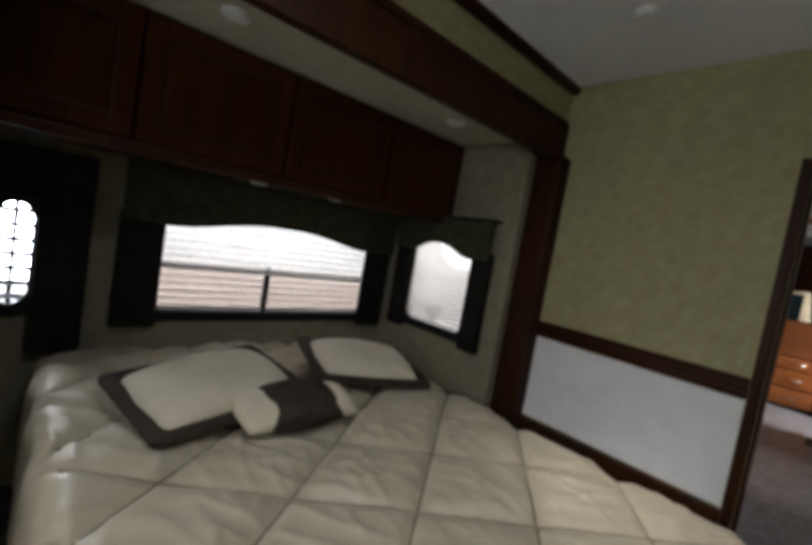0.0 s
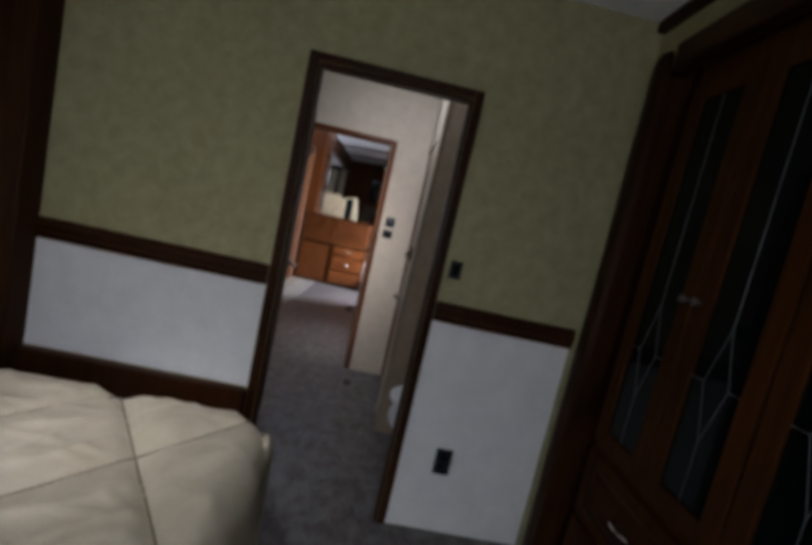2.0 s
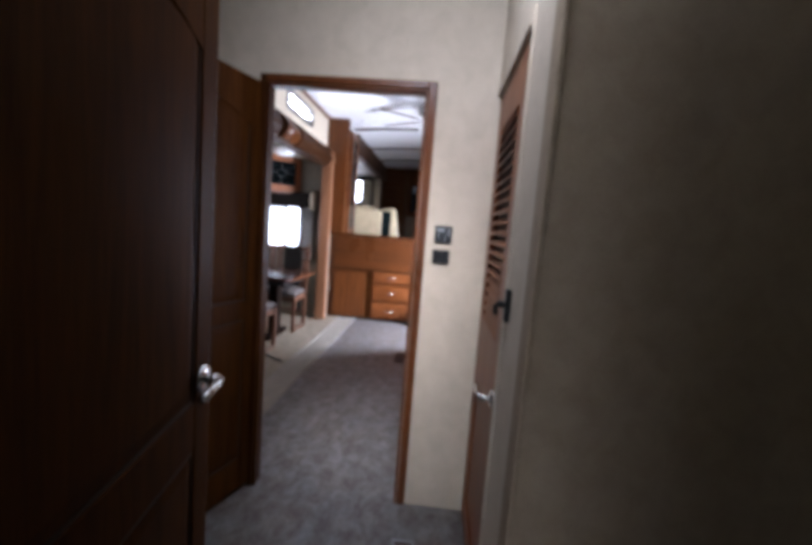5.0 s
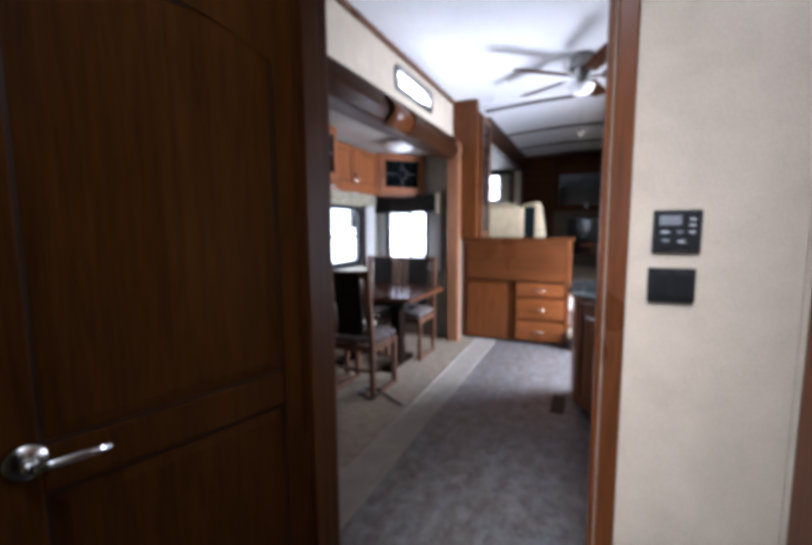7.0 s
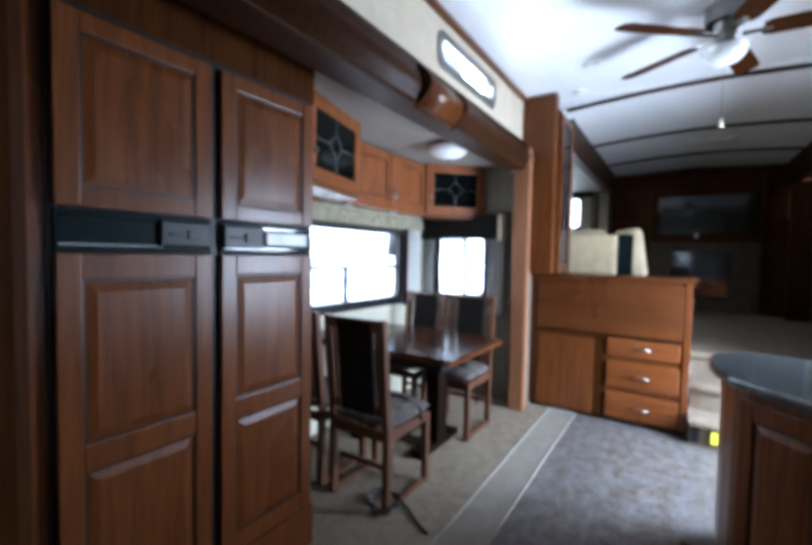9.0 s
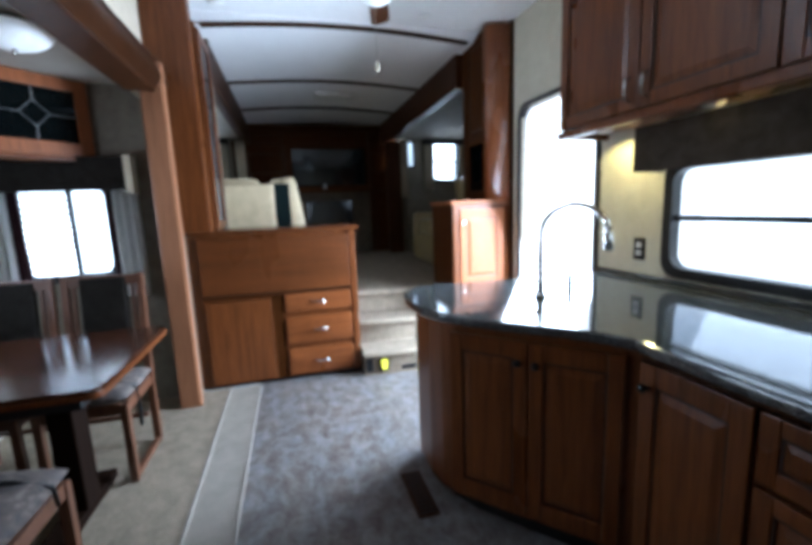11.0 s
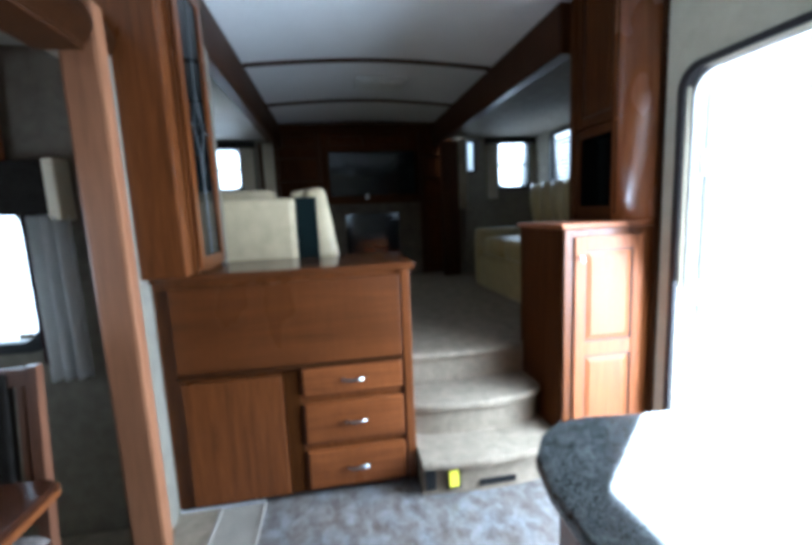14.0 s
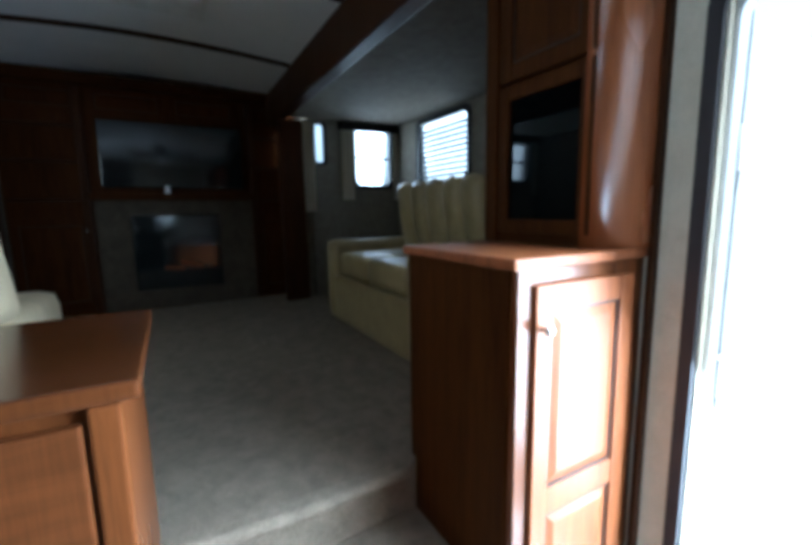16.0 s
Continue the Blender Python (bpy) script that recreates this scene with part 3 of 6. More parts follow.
structure("trim_partition_edge", boxes((2.79, -0.047, 0, 2.87, -0.037, 2.575), bevel=0.004), PARTITION, "brown edging on the partition")
structure("wall_closet", wall_mesh("y", -0.10, -0.04, 2.862, XD2 - 0.001, 0, 2.575, [(3.125, 0, 3.803, 1.97)]), PAPER_HALL, "cream wallpapered closet wall")
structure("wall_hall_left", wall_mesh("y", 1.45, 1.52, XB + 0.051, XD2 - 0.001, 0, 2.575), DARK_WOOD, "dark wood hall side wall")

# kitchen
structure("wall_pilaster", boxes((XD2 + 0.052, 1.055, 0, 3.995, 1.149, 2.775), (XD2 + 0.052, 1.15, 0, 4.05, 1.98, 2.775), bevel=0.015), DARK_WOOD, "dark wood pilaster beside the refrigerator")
structure("wall_kitchen_right", wall_mesh("y", -0.95, -0.88, XD2 + 0.05, 8.2, -0.1, 2.9, [(4.72, 0.965, 6.075, 1.505), (6.60, -0.1, 7.455, 2.075)]), PAPER, "tan wallpapered wall with a window and the entry")
structure("wall_kitchen_left", wall_mesh("y", 1.79, 1.86, 4.05, 7.72, 2.13, 2.9, [(6.05, 2.485, 6.895, 2.655)]), PAPER_HALL, "cream wallpapered wall above the slide opening")
structure("ceiling_kitchen", boxes((XD2 + 0.05, -0.95, 2.78, 7.86, 1.86, 2.83)), CEILING, "white kitchen ceiling")
structure("trim_ceiling_left", boxes((4.05, 1.755, 2.74, 7.6, 1.789, 2.779), bevel=0.01), CHERRY, "cherry trim at the ceiling")
structure("wall_dinette_outer", wall_mesh("y", 2.80, 2.86, 4.05, 7.72, 0, 2.26, [(5.84, 0.94, 7.19, 1.58)]), PAPER, "tan wallpapered outer wall of the dinette slide")
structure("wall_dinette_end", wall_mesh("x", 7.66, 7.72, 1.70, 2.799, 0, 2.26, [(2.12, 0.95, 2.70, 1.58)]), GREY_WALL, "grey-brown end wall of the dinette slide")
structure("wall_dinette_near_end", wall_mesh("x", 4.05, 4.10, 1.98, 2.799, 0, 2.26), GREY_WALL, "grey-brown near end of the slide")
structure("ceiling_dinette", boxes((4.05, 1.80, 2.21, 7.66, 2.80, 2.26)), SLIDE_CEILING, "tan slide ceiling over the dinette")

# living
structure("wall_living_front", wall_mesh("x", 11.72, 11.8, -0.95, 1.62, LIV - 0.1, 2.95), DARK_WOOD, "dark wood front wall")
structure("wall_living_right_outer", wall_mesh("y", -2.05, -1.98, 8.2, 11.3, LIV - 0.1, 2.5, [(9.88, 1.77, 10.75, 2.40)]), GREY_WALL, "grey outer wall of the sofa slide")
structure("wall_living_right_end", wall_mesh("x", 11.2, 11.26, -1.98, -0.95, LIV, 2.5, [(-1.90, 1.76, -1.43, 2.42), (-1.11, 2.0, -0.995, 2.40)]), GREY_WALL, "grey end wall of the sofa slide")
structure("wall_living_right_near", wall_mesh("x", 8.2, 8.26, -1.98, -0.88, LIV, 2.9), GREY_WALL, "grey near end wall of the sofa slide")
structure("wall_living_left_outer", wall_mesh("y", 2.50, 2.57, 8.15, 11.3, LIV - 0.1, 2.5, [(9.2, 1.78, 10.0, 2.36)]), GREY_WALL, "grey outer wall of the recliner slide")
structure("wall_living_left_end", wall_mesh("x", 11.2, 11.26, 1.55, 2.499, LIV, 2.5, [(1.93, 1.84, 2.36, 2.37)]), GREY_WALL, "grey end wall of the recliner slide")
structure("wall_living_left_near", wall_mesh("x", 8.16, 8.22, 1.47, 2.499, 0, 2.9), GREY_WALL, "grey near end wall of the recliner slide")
# The wall's grey here puts the shade over the sofa into the colour.
structure("ceiling_living_right_slide", boxes((8.26, -1.979, 2.44, 11.2, -0.70, 2.49)), GREY_WALL, "slide ceiling over the sofa, greyed for its shade")
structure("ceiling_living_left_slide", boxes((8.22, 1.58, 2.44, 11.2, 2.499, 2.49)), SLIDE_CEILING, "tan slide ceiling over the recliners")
structure("wall_living_right_stub", wall_mesh("y", -0.95, -0.88, 11.26, 11.72, LIV, 2.9), GREY_WALL, "grey wall stub")
structure("wall_living_left_stub", wall_mesh("y", 1.55, 1.62, 11.26, 11.72, LIV, 2.9), GREY_WALL, "grey wall stub")
structure("trim_beam_living_right", boxes((8.13, -0.71, 2.40, 11.7, -0.60, 2.70), bevel=0.015), TRIM_WOOD, "dark stained beam along the sofa slide")
structure("trim_beam_living_left", boxes((8.16, 1.47, 2.40, 11.7, 1.58, 2.70), bevel=0.015), TRIM_WOOD, "dark stained beam along the recliner slide")


def arch_z(y):
    return 2.70 + 0.06 * math.cos((y - 0.43) / 1.1 * math.pi / 2)


bm = bmesh.new()
ys = [-0.72 + 2.3 * k / 16 for k in range(17)]
prism(bm, [(y, arch_z(y)) for y in ys] + [(y, arch_z(y) + 0.05) for y in ys[::-1]], "x", 7.902, 11.72)
structure("ceiling_living", bm, CEILING, "white arched living room ceiling")
for x in (9.3, 10.52):
    bm = bmesh.new()
    yy = [-0.60 + 2.07 * k / 16 for k in range(17)]
    prism(bm, [(y, arch_z(y) - 0.022) for y in yy] + [(y, arch_z(y) - 0.001) for y in yy[::-1]], "x", x - 0.02, x + 0.02)
    structure("trim_ceiling_strip", bm, TRIM_WOOD, "dark strip across the arched ceiling")
yy = [-0.72 + 2.3 * k / 16 for k in range(17)]
structure("ceiling_step", prism(bmesh.new(), [(y, arch_z(y)) for y in yy] + [(1.58, 2.829), (-0.72, 2.829)], "x", 7.862, 7.90), CEILING, "white step between the two ceilings")
yy = [-0.60 + 2.07 * k / 16 for k in range(17)]
structure("trim_ceiling_step", prism(bmesh.new(), [(y, arch_z(y) - 0.02) for y in yy] + [(y, arch_z(y) - 0.001) for y in yy[::-1]], "x", 7.857, 7.905), TRIM_WOOD, "dark strip between kitchen and living room ceilings")
# slide posts in the living room
structure("trim_living_post_right", boxes((11.12, -0.86, LIV, 11.2, -0.62, 2.40), bevel=0.01), TRIM_WOOD, "dark post of the sofa slide")
structure("trim_living_post_left", boxes((11.12, 1.48, LIV, 11.2, 1.7, 2.40), bevel=0.01), TRIM_WOOD, "dark post of the recliner slide")

# slide opening of the dinette
bm = bmesh.new()
pts = [(1.789, 2.13), (1.70, 2.13)] + [(1.70 - 0.035 * math.sin(math.pi * k / 8), 2.14 + 0.15 * k / 8) for k in range(9)] + [(1.70, 2.33), (1.789, 2.33)]
prism(bm, pts, "x", 4.05, 7.60)
structure("trim_slide_header", bm, TRIM_WOOD, "rounded dark cornice over the slide opening", True)
bm = bmesh.new()
prism(bm, [(1.72, 2.105)] + [(1.72 - 0.085 * math.sin(math.pi * k / 10), 2.105 + 0.21 * k / 10) for k in range(11)] + [(1.72, 2.34)], "x", 5.70, 6.10)
structure("trim_header_sleeve", bm, CHERRY, "smooth cherry sleeve round the cornice", True)
for x in (5.69, 6.10):
    bm = bmesh.new()
    prism(bm, [(1.72, 2.095)] + [(1.72 - 0.1 * math.sin(math.pi * k / 10), 2.095 + 0.235 * k / 10) for k in range(11)] + [(1.72, 2.345)], "x", x - 0.012, x + 0.012)
    structure("trim_header_ring", bm, DARK_WOOD, "dark ring at the sleeve's end")
structure("trim_slide_soffit", boxes((4.05, 1.702, 2.112, 7.43, 1.866, 2.128), bevel=0.003), TRIM_WOOD, "dark soffit under the slide cornice")
structure("trim_slide_jamb", boxes((7.44, 1.66, 0, 7.52, 1.80, 2.30), bevel=0.015), OAK, "pale wood jamb of the slide opening")
structure("trim_jamb_return", boxes((7.522, 1.69, 0.013, 7.659, 1.789, 2.21), bevel=0.005), GREY_WALL, "grey jamb return")
structure("wall_post_hutch", boxes((7.60, 1.50, 1.222, 7.70, 1.788, 2.775), (7.60, 1.71, 0.0, 7.70, 1.788, 1.221), bevel=0.012), CHERRY, "tall cherry post beside the desk")


# ---- windows and doors ----
def window(name, axis, c, u0, z0, u1, z1, side, label, bars=(), uprights=(), r=0.07, fw=0.028, mat=None, depth=0.05):
    """A rounded frame in a wall; side: the inward direction along the axis."""
    th = thing(name, label, "window", kind="structure")
    mat = mat or BLACK
    bm = bmesh.new()
    ring(bm, rounded(u0 - 0.022, z0 - 0.022, u1 + 0.022, z1 + 0.022, r + 0.02), rounded(u0 + fw, z0 + fw, u1 - fw, z1 - fw, r), axis, c + side * 0.012, c - side * depth)
    part("window_frame", bm, mat, th)
    for z in bars:
        b = (c - side * depth, u0 + fw, z - 0.014, c - side * 0.012, u1 - fw, z + 0.014) if axis == "x" else (u0 + fw, c - side * depth, z - 0.014, u1 - fw, c - side * 0.012, z + 0.014)
        part("bar", boxes(b, bevel=0.003), mat, th)
    for u, a, e in uprights:
        b = (c - side * depth, u - 0.014, a, c - side * 0.012, u + 0.014, e) if axis == "x" else (u - 0.014, c - side * depth, a, u + 0.014, c - side * 0.012, e)
        part("upright", boxes(b, bevel=0.003), mat, th)
    g = bmesh.new()
    prism(g, rounded(u0 + fw - 0.004, z0 + fw - 0.004, u1 - fw + 0.004, z1 - fw + 0.004, r), axis, c - side * (depth - 0.012), c - side * (depth - 0.016))
    pane = part("pane", g, GLASS, th)
    pane.visible_shadow = False
    return th


window("window_1", "y", 2.76, 0.22, 0.78, 1.66, 1.42, -1, "wide bedroom window with a dark frame", uprights=((0.90, 0.81, 1.08),))
window("window_2", "x", 1.81, 1.93, 0.84, 2.52, 1.45, -1, "small bedroom window in the slide's end")
window("window_3", "y", 2.76, -0.32, 0.80, -0.15, 1.3, -1, "narrow bedroom window beside the bed")
window("window_4", "y", -0.88, 4.72, 0.965, 6.075, 1.505, 1, "wide kitchen window with a black frame", bars=(1.24,))
window_5 = window("window_5", "y", 2.80, 5.84, 0.94, 7.19, 1.58, -1, "wide dinette window with a black frame", bars=(1.25,), uprights=((6.44, 0.97, 1.25),))
part("window_sill", boxes((5.85, 2.768, 0.9, 7.18, 2.797, 0.935), bevel=0.008), BLACK, window_5, "black sill rail")
window("window_6", "x", 7.66, 2.12, 0.95, 2.70, 1.58, -1, "dinette end window with a sliding pane", uprights=((2.36, 0.98, 1.55),))
window("window_7", "y", 1.79, 6.05, 2.485, 6.895, 2.655, -1, "narrow clerestory window with a grey frame", r=0.04, mat=DARK_NICKEL)
window("window_8", "x", 11.2, -1.90, 1.76, -1.43, 2.42, -1, "living room window in the sofa slide", bars=(2.08,))
window("window_9", "y", -1.98, 9.88, 1.77, 10.75, 2.40, 1, "living room side window with slatted blind")
window("window_10", "x", 11.2, 1.93, 1.84, 2.36, 2.37, -1, "living room window in the recliner slide", bars=(2.1,))
window("window_13", "x", 11.2, -1.11, 2.0, -0.995, 2.40, -1, "slim living room window beside the slide post", r=0.02, fw=0.012)
window("window_11", "y", 2.50, 9.2, 1.78, 10.0, 2.36, -1, "living room side window", bars=(2.05,))

# Unseen window, added as an opening for the bedroom's extra light.
window("window_12", "x", -1.25, -0.2, 1.05, 1.1, 1.85, 1, "added unseen window in the bedroom's back wall")

door = thing("door_entry_opening", "open entry doorway with a rounded top and dark frame", "doorway", kind="structure")
outer = [(6.56, -0.1), (6.56, 1.95)] + [(6.68 - 0.12 * math.cos(radians(15 * k)), 1.99 + 0.12 * math.sin(radians(15 * k))) for k in range(7)]
outer += [(7.38 + 0.12 * math.sin(radians(15 * k)), 1.99 + 0.12 * math.cos(radians(15 * k))) for k in range(7)] + [(7.5, -0.1)]
inner = [(6.598, -0.1), (6.598, 1.945)] + [(6.703 - 0.105 * math.cos(radians(15 * k)), 1.972 + 0.105 * math.sin(radians(15 * k))) for k in range(7)]
inner += [(7.357 + 0.105 * math.sin(radians(15 * k)), 1.972 + 0.105 * math.cos(radians(15 * k))) for k in range(7)] + [(7.462, -0.1)]
bm = bmesh.new()
ring(bm, outer, inner, "y", -0.862, -0.905)
part("frame", bm, FRAME_GREY, door, "dark grey rounded door frame")
bm = bmesh.new()
ring(bm, outer, [(x + (0.02 if x < 7.03 else -0.02), z - (0.018 if z > 1 else 0)) for x, z in inner], "y", -0.906, -0.95)
part("jamb", bm, ALU, door, "bright aluminium jamb")
leafe = thing("entry_door", "white entry door standing open outside", "door")
part("leaf", boxes((7.455, -1.72, -0.05, 7.50, -1.02, 2.0), bevel=0.01), SIDING, leafe)
part("weather_strip", boxes((7.452, -1.019, -0.05, 7.458, -0.995, 2.0), bevel=0.002), GREY_STRIPE, leafe, "grey weather strip")
for z in (0.35, 1.0, 1.65):
    part("hinge", boxes((7.435, -1.02, z - 0.06, 7.456, -0.96, z + 0.06), bevel=0.004), SIDING, leafe)
structure("wall_slide_siding", boxes((8.15, -2.06, -0.4, 8.196, -0.955, 2.6), (8.15, -2.09, -0.4, 11.3, -2.055, 1.7)), SIDING, "white siding of the sofa slide")
part("threshold", boxes((6.6, -1.0, -0.1, 7.455, -0.84, 0.012), bevel=0.004), ALU, door)


def hinge(bm, x, y, z):
    cyl(bm, (x, y, z - 0.045), (x, y, z + 0.045), 0.009, n=10)


def lever(parent, kx, kz, toward, t):
    """A lever handle with its rosette on both sides of a leaf t thick."""
    for s, y in ((-1, 0.0), (1, t)):
        bm = bmesh.new()
        cyl(bm, (kx, y, kz), (kx, y + s * 0.012, kz), 0.034, 0.03, 22)
        cyl(bm, (kx, y + s * 0.012, kz), (kx, y + s * 0.045, kz), 0.012, n=12)
        tube(bm, [(kx, y + s * 0.045, kz), (kx + toward * 0.03, y + s * 0.052, kz + 0.002), (kx + toward * 0.07, y + s * 0.05, kz), (kx + toward * 0.115, y + s * 0.047, kz - 0.002)], 0.0095, 10)
        part("lever_handle", bm, CHROME, parent, "brushed nickel lever handle", True)


def room_door(name, label, w, h, place, handle_x, toward, panels, mat, arch=0.05, handle_z=0.95):
    d = thing(name, label, "door", kind="structure", place=place)
    t = 0.034
    for place in (Matrix.Identity(4), Matrix.Translation((w, t, 0)) @ pose(0, 0, 0, 0, 0, 180)):
        board, rows = panel_face(w, h, t * 0.5, panels, 0.085, arch)
        face = part("leaf", board, mat, d, place=place)
        for piece, bm in rows:
            part(piece, bm, GLAZE if piece == "bead" else mat, face)
    lever(d, handle_x, handle_z, toward, t)
    for z in (0.25, h * 0.5, h - 0.2):
        bm = bmesh.new()
        hinge(bm, 0.0 if handle_x > w / 2 else w, t / 2, z)
        part("hinge", bm, CHROME, d, "nickel hinge", True)
    return d


def door_pose(hx, hy, ex, ey, z=0.02):
    """A leaf that runs from (hx, hy) to (ex, ey)."""
    return pose(hx, hy, z, 0, 0, math.degrees(math.atan2(ey - hy, ex - hx)))


d1 = room_door("door_1", "open dark wooden bedroom door with two raised panels", 0.78, 1.87, door_pose(2.083, 0.60, 2.858, 0.727), 0.72, -1, [(0.16, 0.78), (0.9, 1.74)], DOOR_WOOD)
# Metal strip added to carry the highlight along the door's free edge.
part("edge_strip", boxes((0.781, 0.003, 0.0, 0.787, 0.022, 1.87), bevel=0.002), ALU, d1, "thin metal strip for the highlight on the door edge")
d2 = room_door("door_2", "open dark wooden hall door with two raised panels and an arched top", 0.68, 1.96, door_pose(3.17, 1.225, 3.815, 1.035), 0.065, 1, [(0.16, 0.855), (0.945, 1.82)], DOOR_WOOD, arch=0.07, handle_z=0.93)

# louvered closet door
d3 = thing("door_3", "closed cherry closet door with louvered slats, in the lit cherry colour", "door", kind="structure", place=facing(3.80, -0.048, 0.01, 180))
W, Hh, U0, U1 = 0.67, 1.95, 0.095, 0.50
for a, e in ((0, U0), (U1, W)):
    part("stile", boxes((a, 0, 0, e, 0.03, Hh), bevel=0.004), CHERRY_LIT, d3)
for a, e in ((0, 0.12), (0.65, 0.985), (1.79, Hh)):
    part("rail", boxes((U0, 0.001, a, U1, 0.03, e), bevel=0.004), CHERRY_LIT, d3)
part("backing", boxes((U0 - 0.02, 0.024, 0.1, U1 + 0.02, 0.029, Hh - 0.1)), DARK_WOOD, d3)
part("panel", boxes((U0 + 0.006, 0.008, 0.126, U1 - 0.006, 0.026, 0.644), bevel=0.012), CHERRY_LIT, d3)
slat = mesh_of("slat", boxes((-0.5 * (U1 - U0 - 0.006), -0.017, -0.004, 0.5 * (U1 - U0 - 0.006), 0.017, 0.004), bevel=0.002), CHERRY_LIT)
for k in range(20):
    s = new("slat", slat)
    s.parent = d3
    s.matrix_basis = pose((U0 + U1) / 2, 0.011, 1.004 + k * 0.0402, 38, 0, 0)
lever(d3, 0.60, 0.82, -1, 0.03)
bm = bmesh.new()
cyl(bm, (3.052, -0.039, 1.17), (3.052, -0.008, 1.17), 0.01, n=12)
box(bm, 3.035, -0.039, 1.12, 3.068, -0.024, 1.215, 0.006)
tube(bm, [(3.052, -0.012, 1.178), (3.06, 0.0, 1.16), (3.068, -0.004, 1.14)], 0.007, 8)
solid("door_latch", bm, BLACK, "black latch on the cream closet wall", "latch")
structure("trim_closet_casing", boxes((3.10, -0.039, 0, 3.124, -0.033, 2.0), (3.1245, -0.039, 1.972, 3.804, -0.033, 2.0), bevel=0.002), PAPER_HALL, "cream closet casing")


# ---- window dressing ----
def blind(name, label, axis, c, u0, u1, z0, z1, step, mat, tilt, depth):
    """A blind of separate slats under a head rail."""
    th = thing(name, label, "blind")
    n = int((z1 - z0) / step)
    w = u1 - u0
    d = depth
    sl = mesh_of("slat", boxes((-w / 2, -d / 2, -0.0009, w / 2, d / 2, 0.0009)), mat)
    turn = 90 if axis == "x" else 0
    for k in range(n):
        o = new("slat", sl)
        o.parent = th
        m = pose(0, 0, 0, 0, 0, turn) @ pose(0, 0, 0, tilt, 0, 0)
        mid = (u0 + u1) / 2
        o.matrix_basis = Matrix.Translation((c, mid, z0 + (k + 0.5) * step) if axis == "x" else (mid, c, z0 + (k + 0.5) * step)) @ m
    b = (c - 0.012, u0, z1, c + 0.012, u1, z1 + 0.025) if axis == "x" else (u0, c - 0.012, z1, u1, c + 0.012, z1 + 0.025)
    part("head_rail", boxes(b, bevel=0.003), WHITE_PLASTIC, th)
    return th


def pleats(name, label, axis, c, u0, u1, z0, z1, mat):
    """A pleated cloth blind in one folded sheet, with a bottom rail."""
    th = thing(name, label, "blind")
    bm = bmesh.new()
    n = int((z1 - z0) / 0.019)
    rows = []
    for k in range(n + 1):
        z, o = z0 + (z1 - z0) * k / n, c + (0.012 if k % 2 else -0.012)
        rows.append([bm.verts.new((o, u, z) if axis == "x" else (u, o, z)) for u in (u0, u1)])
    for a, b in zip(rows, rows[1:]):
        bm.faces.new((a[0], a[1], b[1], b[0]))
    part("pleated_cloth", bm, mat, th)
    b = (c - 0.012, u0, z0 - 0.02, c + 0.012, u1, z0) if axis == "x" else (u0, c - 0.012, z0 - 0.02, u1, c + 0.012, z0)
    part("bottom_rail", boxes(b, bevel=0.003), WHITE_PLASTIC, th)
    return th


def valance(name, label, axis, c, side, u0, u1, z0, z1, top, mat, leg=0.12, depth=0.09, scallop=0.07):
    """A padded valance with a scalloped lower edge and side legs, proud of the wall."""
    th = thing(name, label, "valance")
    n = 24
    pts = [(u0 + leg + (u1 - u0 - 2 * leg) * k / n, top - scallop * abs(math.cos(math.pi * k / n)) ** 3) for k in range(n + 1)]
    outline = [(u0, top - 0.06), *[(u0 + leg * 0.98, pts[0][1])], *pts, (u1 - leg * 0.98, pts[-1][1]), (u1, top - 0.06), (u1, z1), (u0, z1)]
    bm = bmesh.new()
    prism(bm, outline, axis, c + side * (depth - 0.02), c + side * depth)
    part("front", bm, mat, th)
    b = (c + side * 0.002, u0, z1 - 0.01, c + side * depth, u1, z1 + 0.004) if axis == "x" else (u0, c + side * 0.002, z1 - 0.01, u1, c + side * depth, z1 + 0.004)
    part("top_board", boxes(b), mat, th)
    for a, e in ((u0, u0 + leg), (u1 - leg, u1)):
        b = (c + side * 0.014, a, z0, c + side * (depth - 0.021), e, top - 0.02) if axis == "x" else (a, c + side * 0.014, z0, e, c + side * (depth - 0.021), top - 0.02)
        part("side_panel", boxes(b, bevel=0.012), DARK_CLOTH, th, "black padded side panel")
    return th


pleats("pleated_blind", "white pleated blind over the upper part of the bedroom window", "y", 2.775, 0.25, 1.63, 1.06, 1.40, BLIND)
pleats("night_blind", "beige pleated blind over the lower part of the bedroom window", "y", 2.79, 0.25, 1.63, 0.83, 1.07, NIGHT)
blind("slatted_blind", "white slatted blind in the small bedroom window", "x", 1.828, 1.96, 2.49, 0.87, 1.42, 0.03, BLIND, 57, 0.034)
blind("slatted_blind", "white slatted blind in the narrow bedroom window", "y", 2.777, -0.305, -0.165, 0.83, 1.27, 0.062, SLAT, 35, 0.035)
valance("window_valance", "black padded valance round the wide bedroom window", "y", 2.76, -1, 0.12, 1.76, 0.74, 1.58, 1.33, OLIVE_CLOTH, leg=0.19)
valance("window_valance", "black padded valance round the small bedroom window", "x", 1.81, -1, 1.80, 2.60, 0.80, 1.58, 1.41, OLIVE_CLOTH, leg=0.13)
solid("window_curtain", boxes((-0.165, 2.70, 0.62, 0.02, 2.755, 1.5), (-0.46, 2.70, 0.62, -0.315, 2.755, 1.5), (-0.46, 2.69, 1.3, 0.02, 2.75, 1.5), bevel=0.012), DARK_CLOTH, "black padded surround of the narrow bedroom window", "curtain")


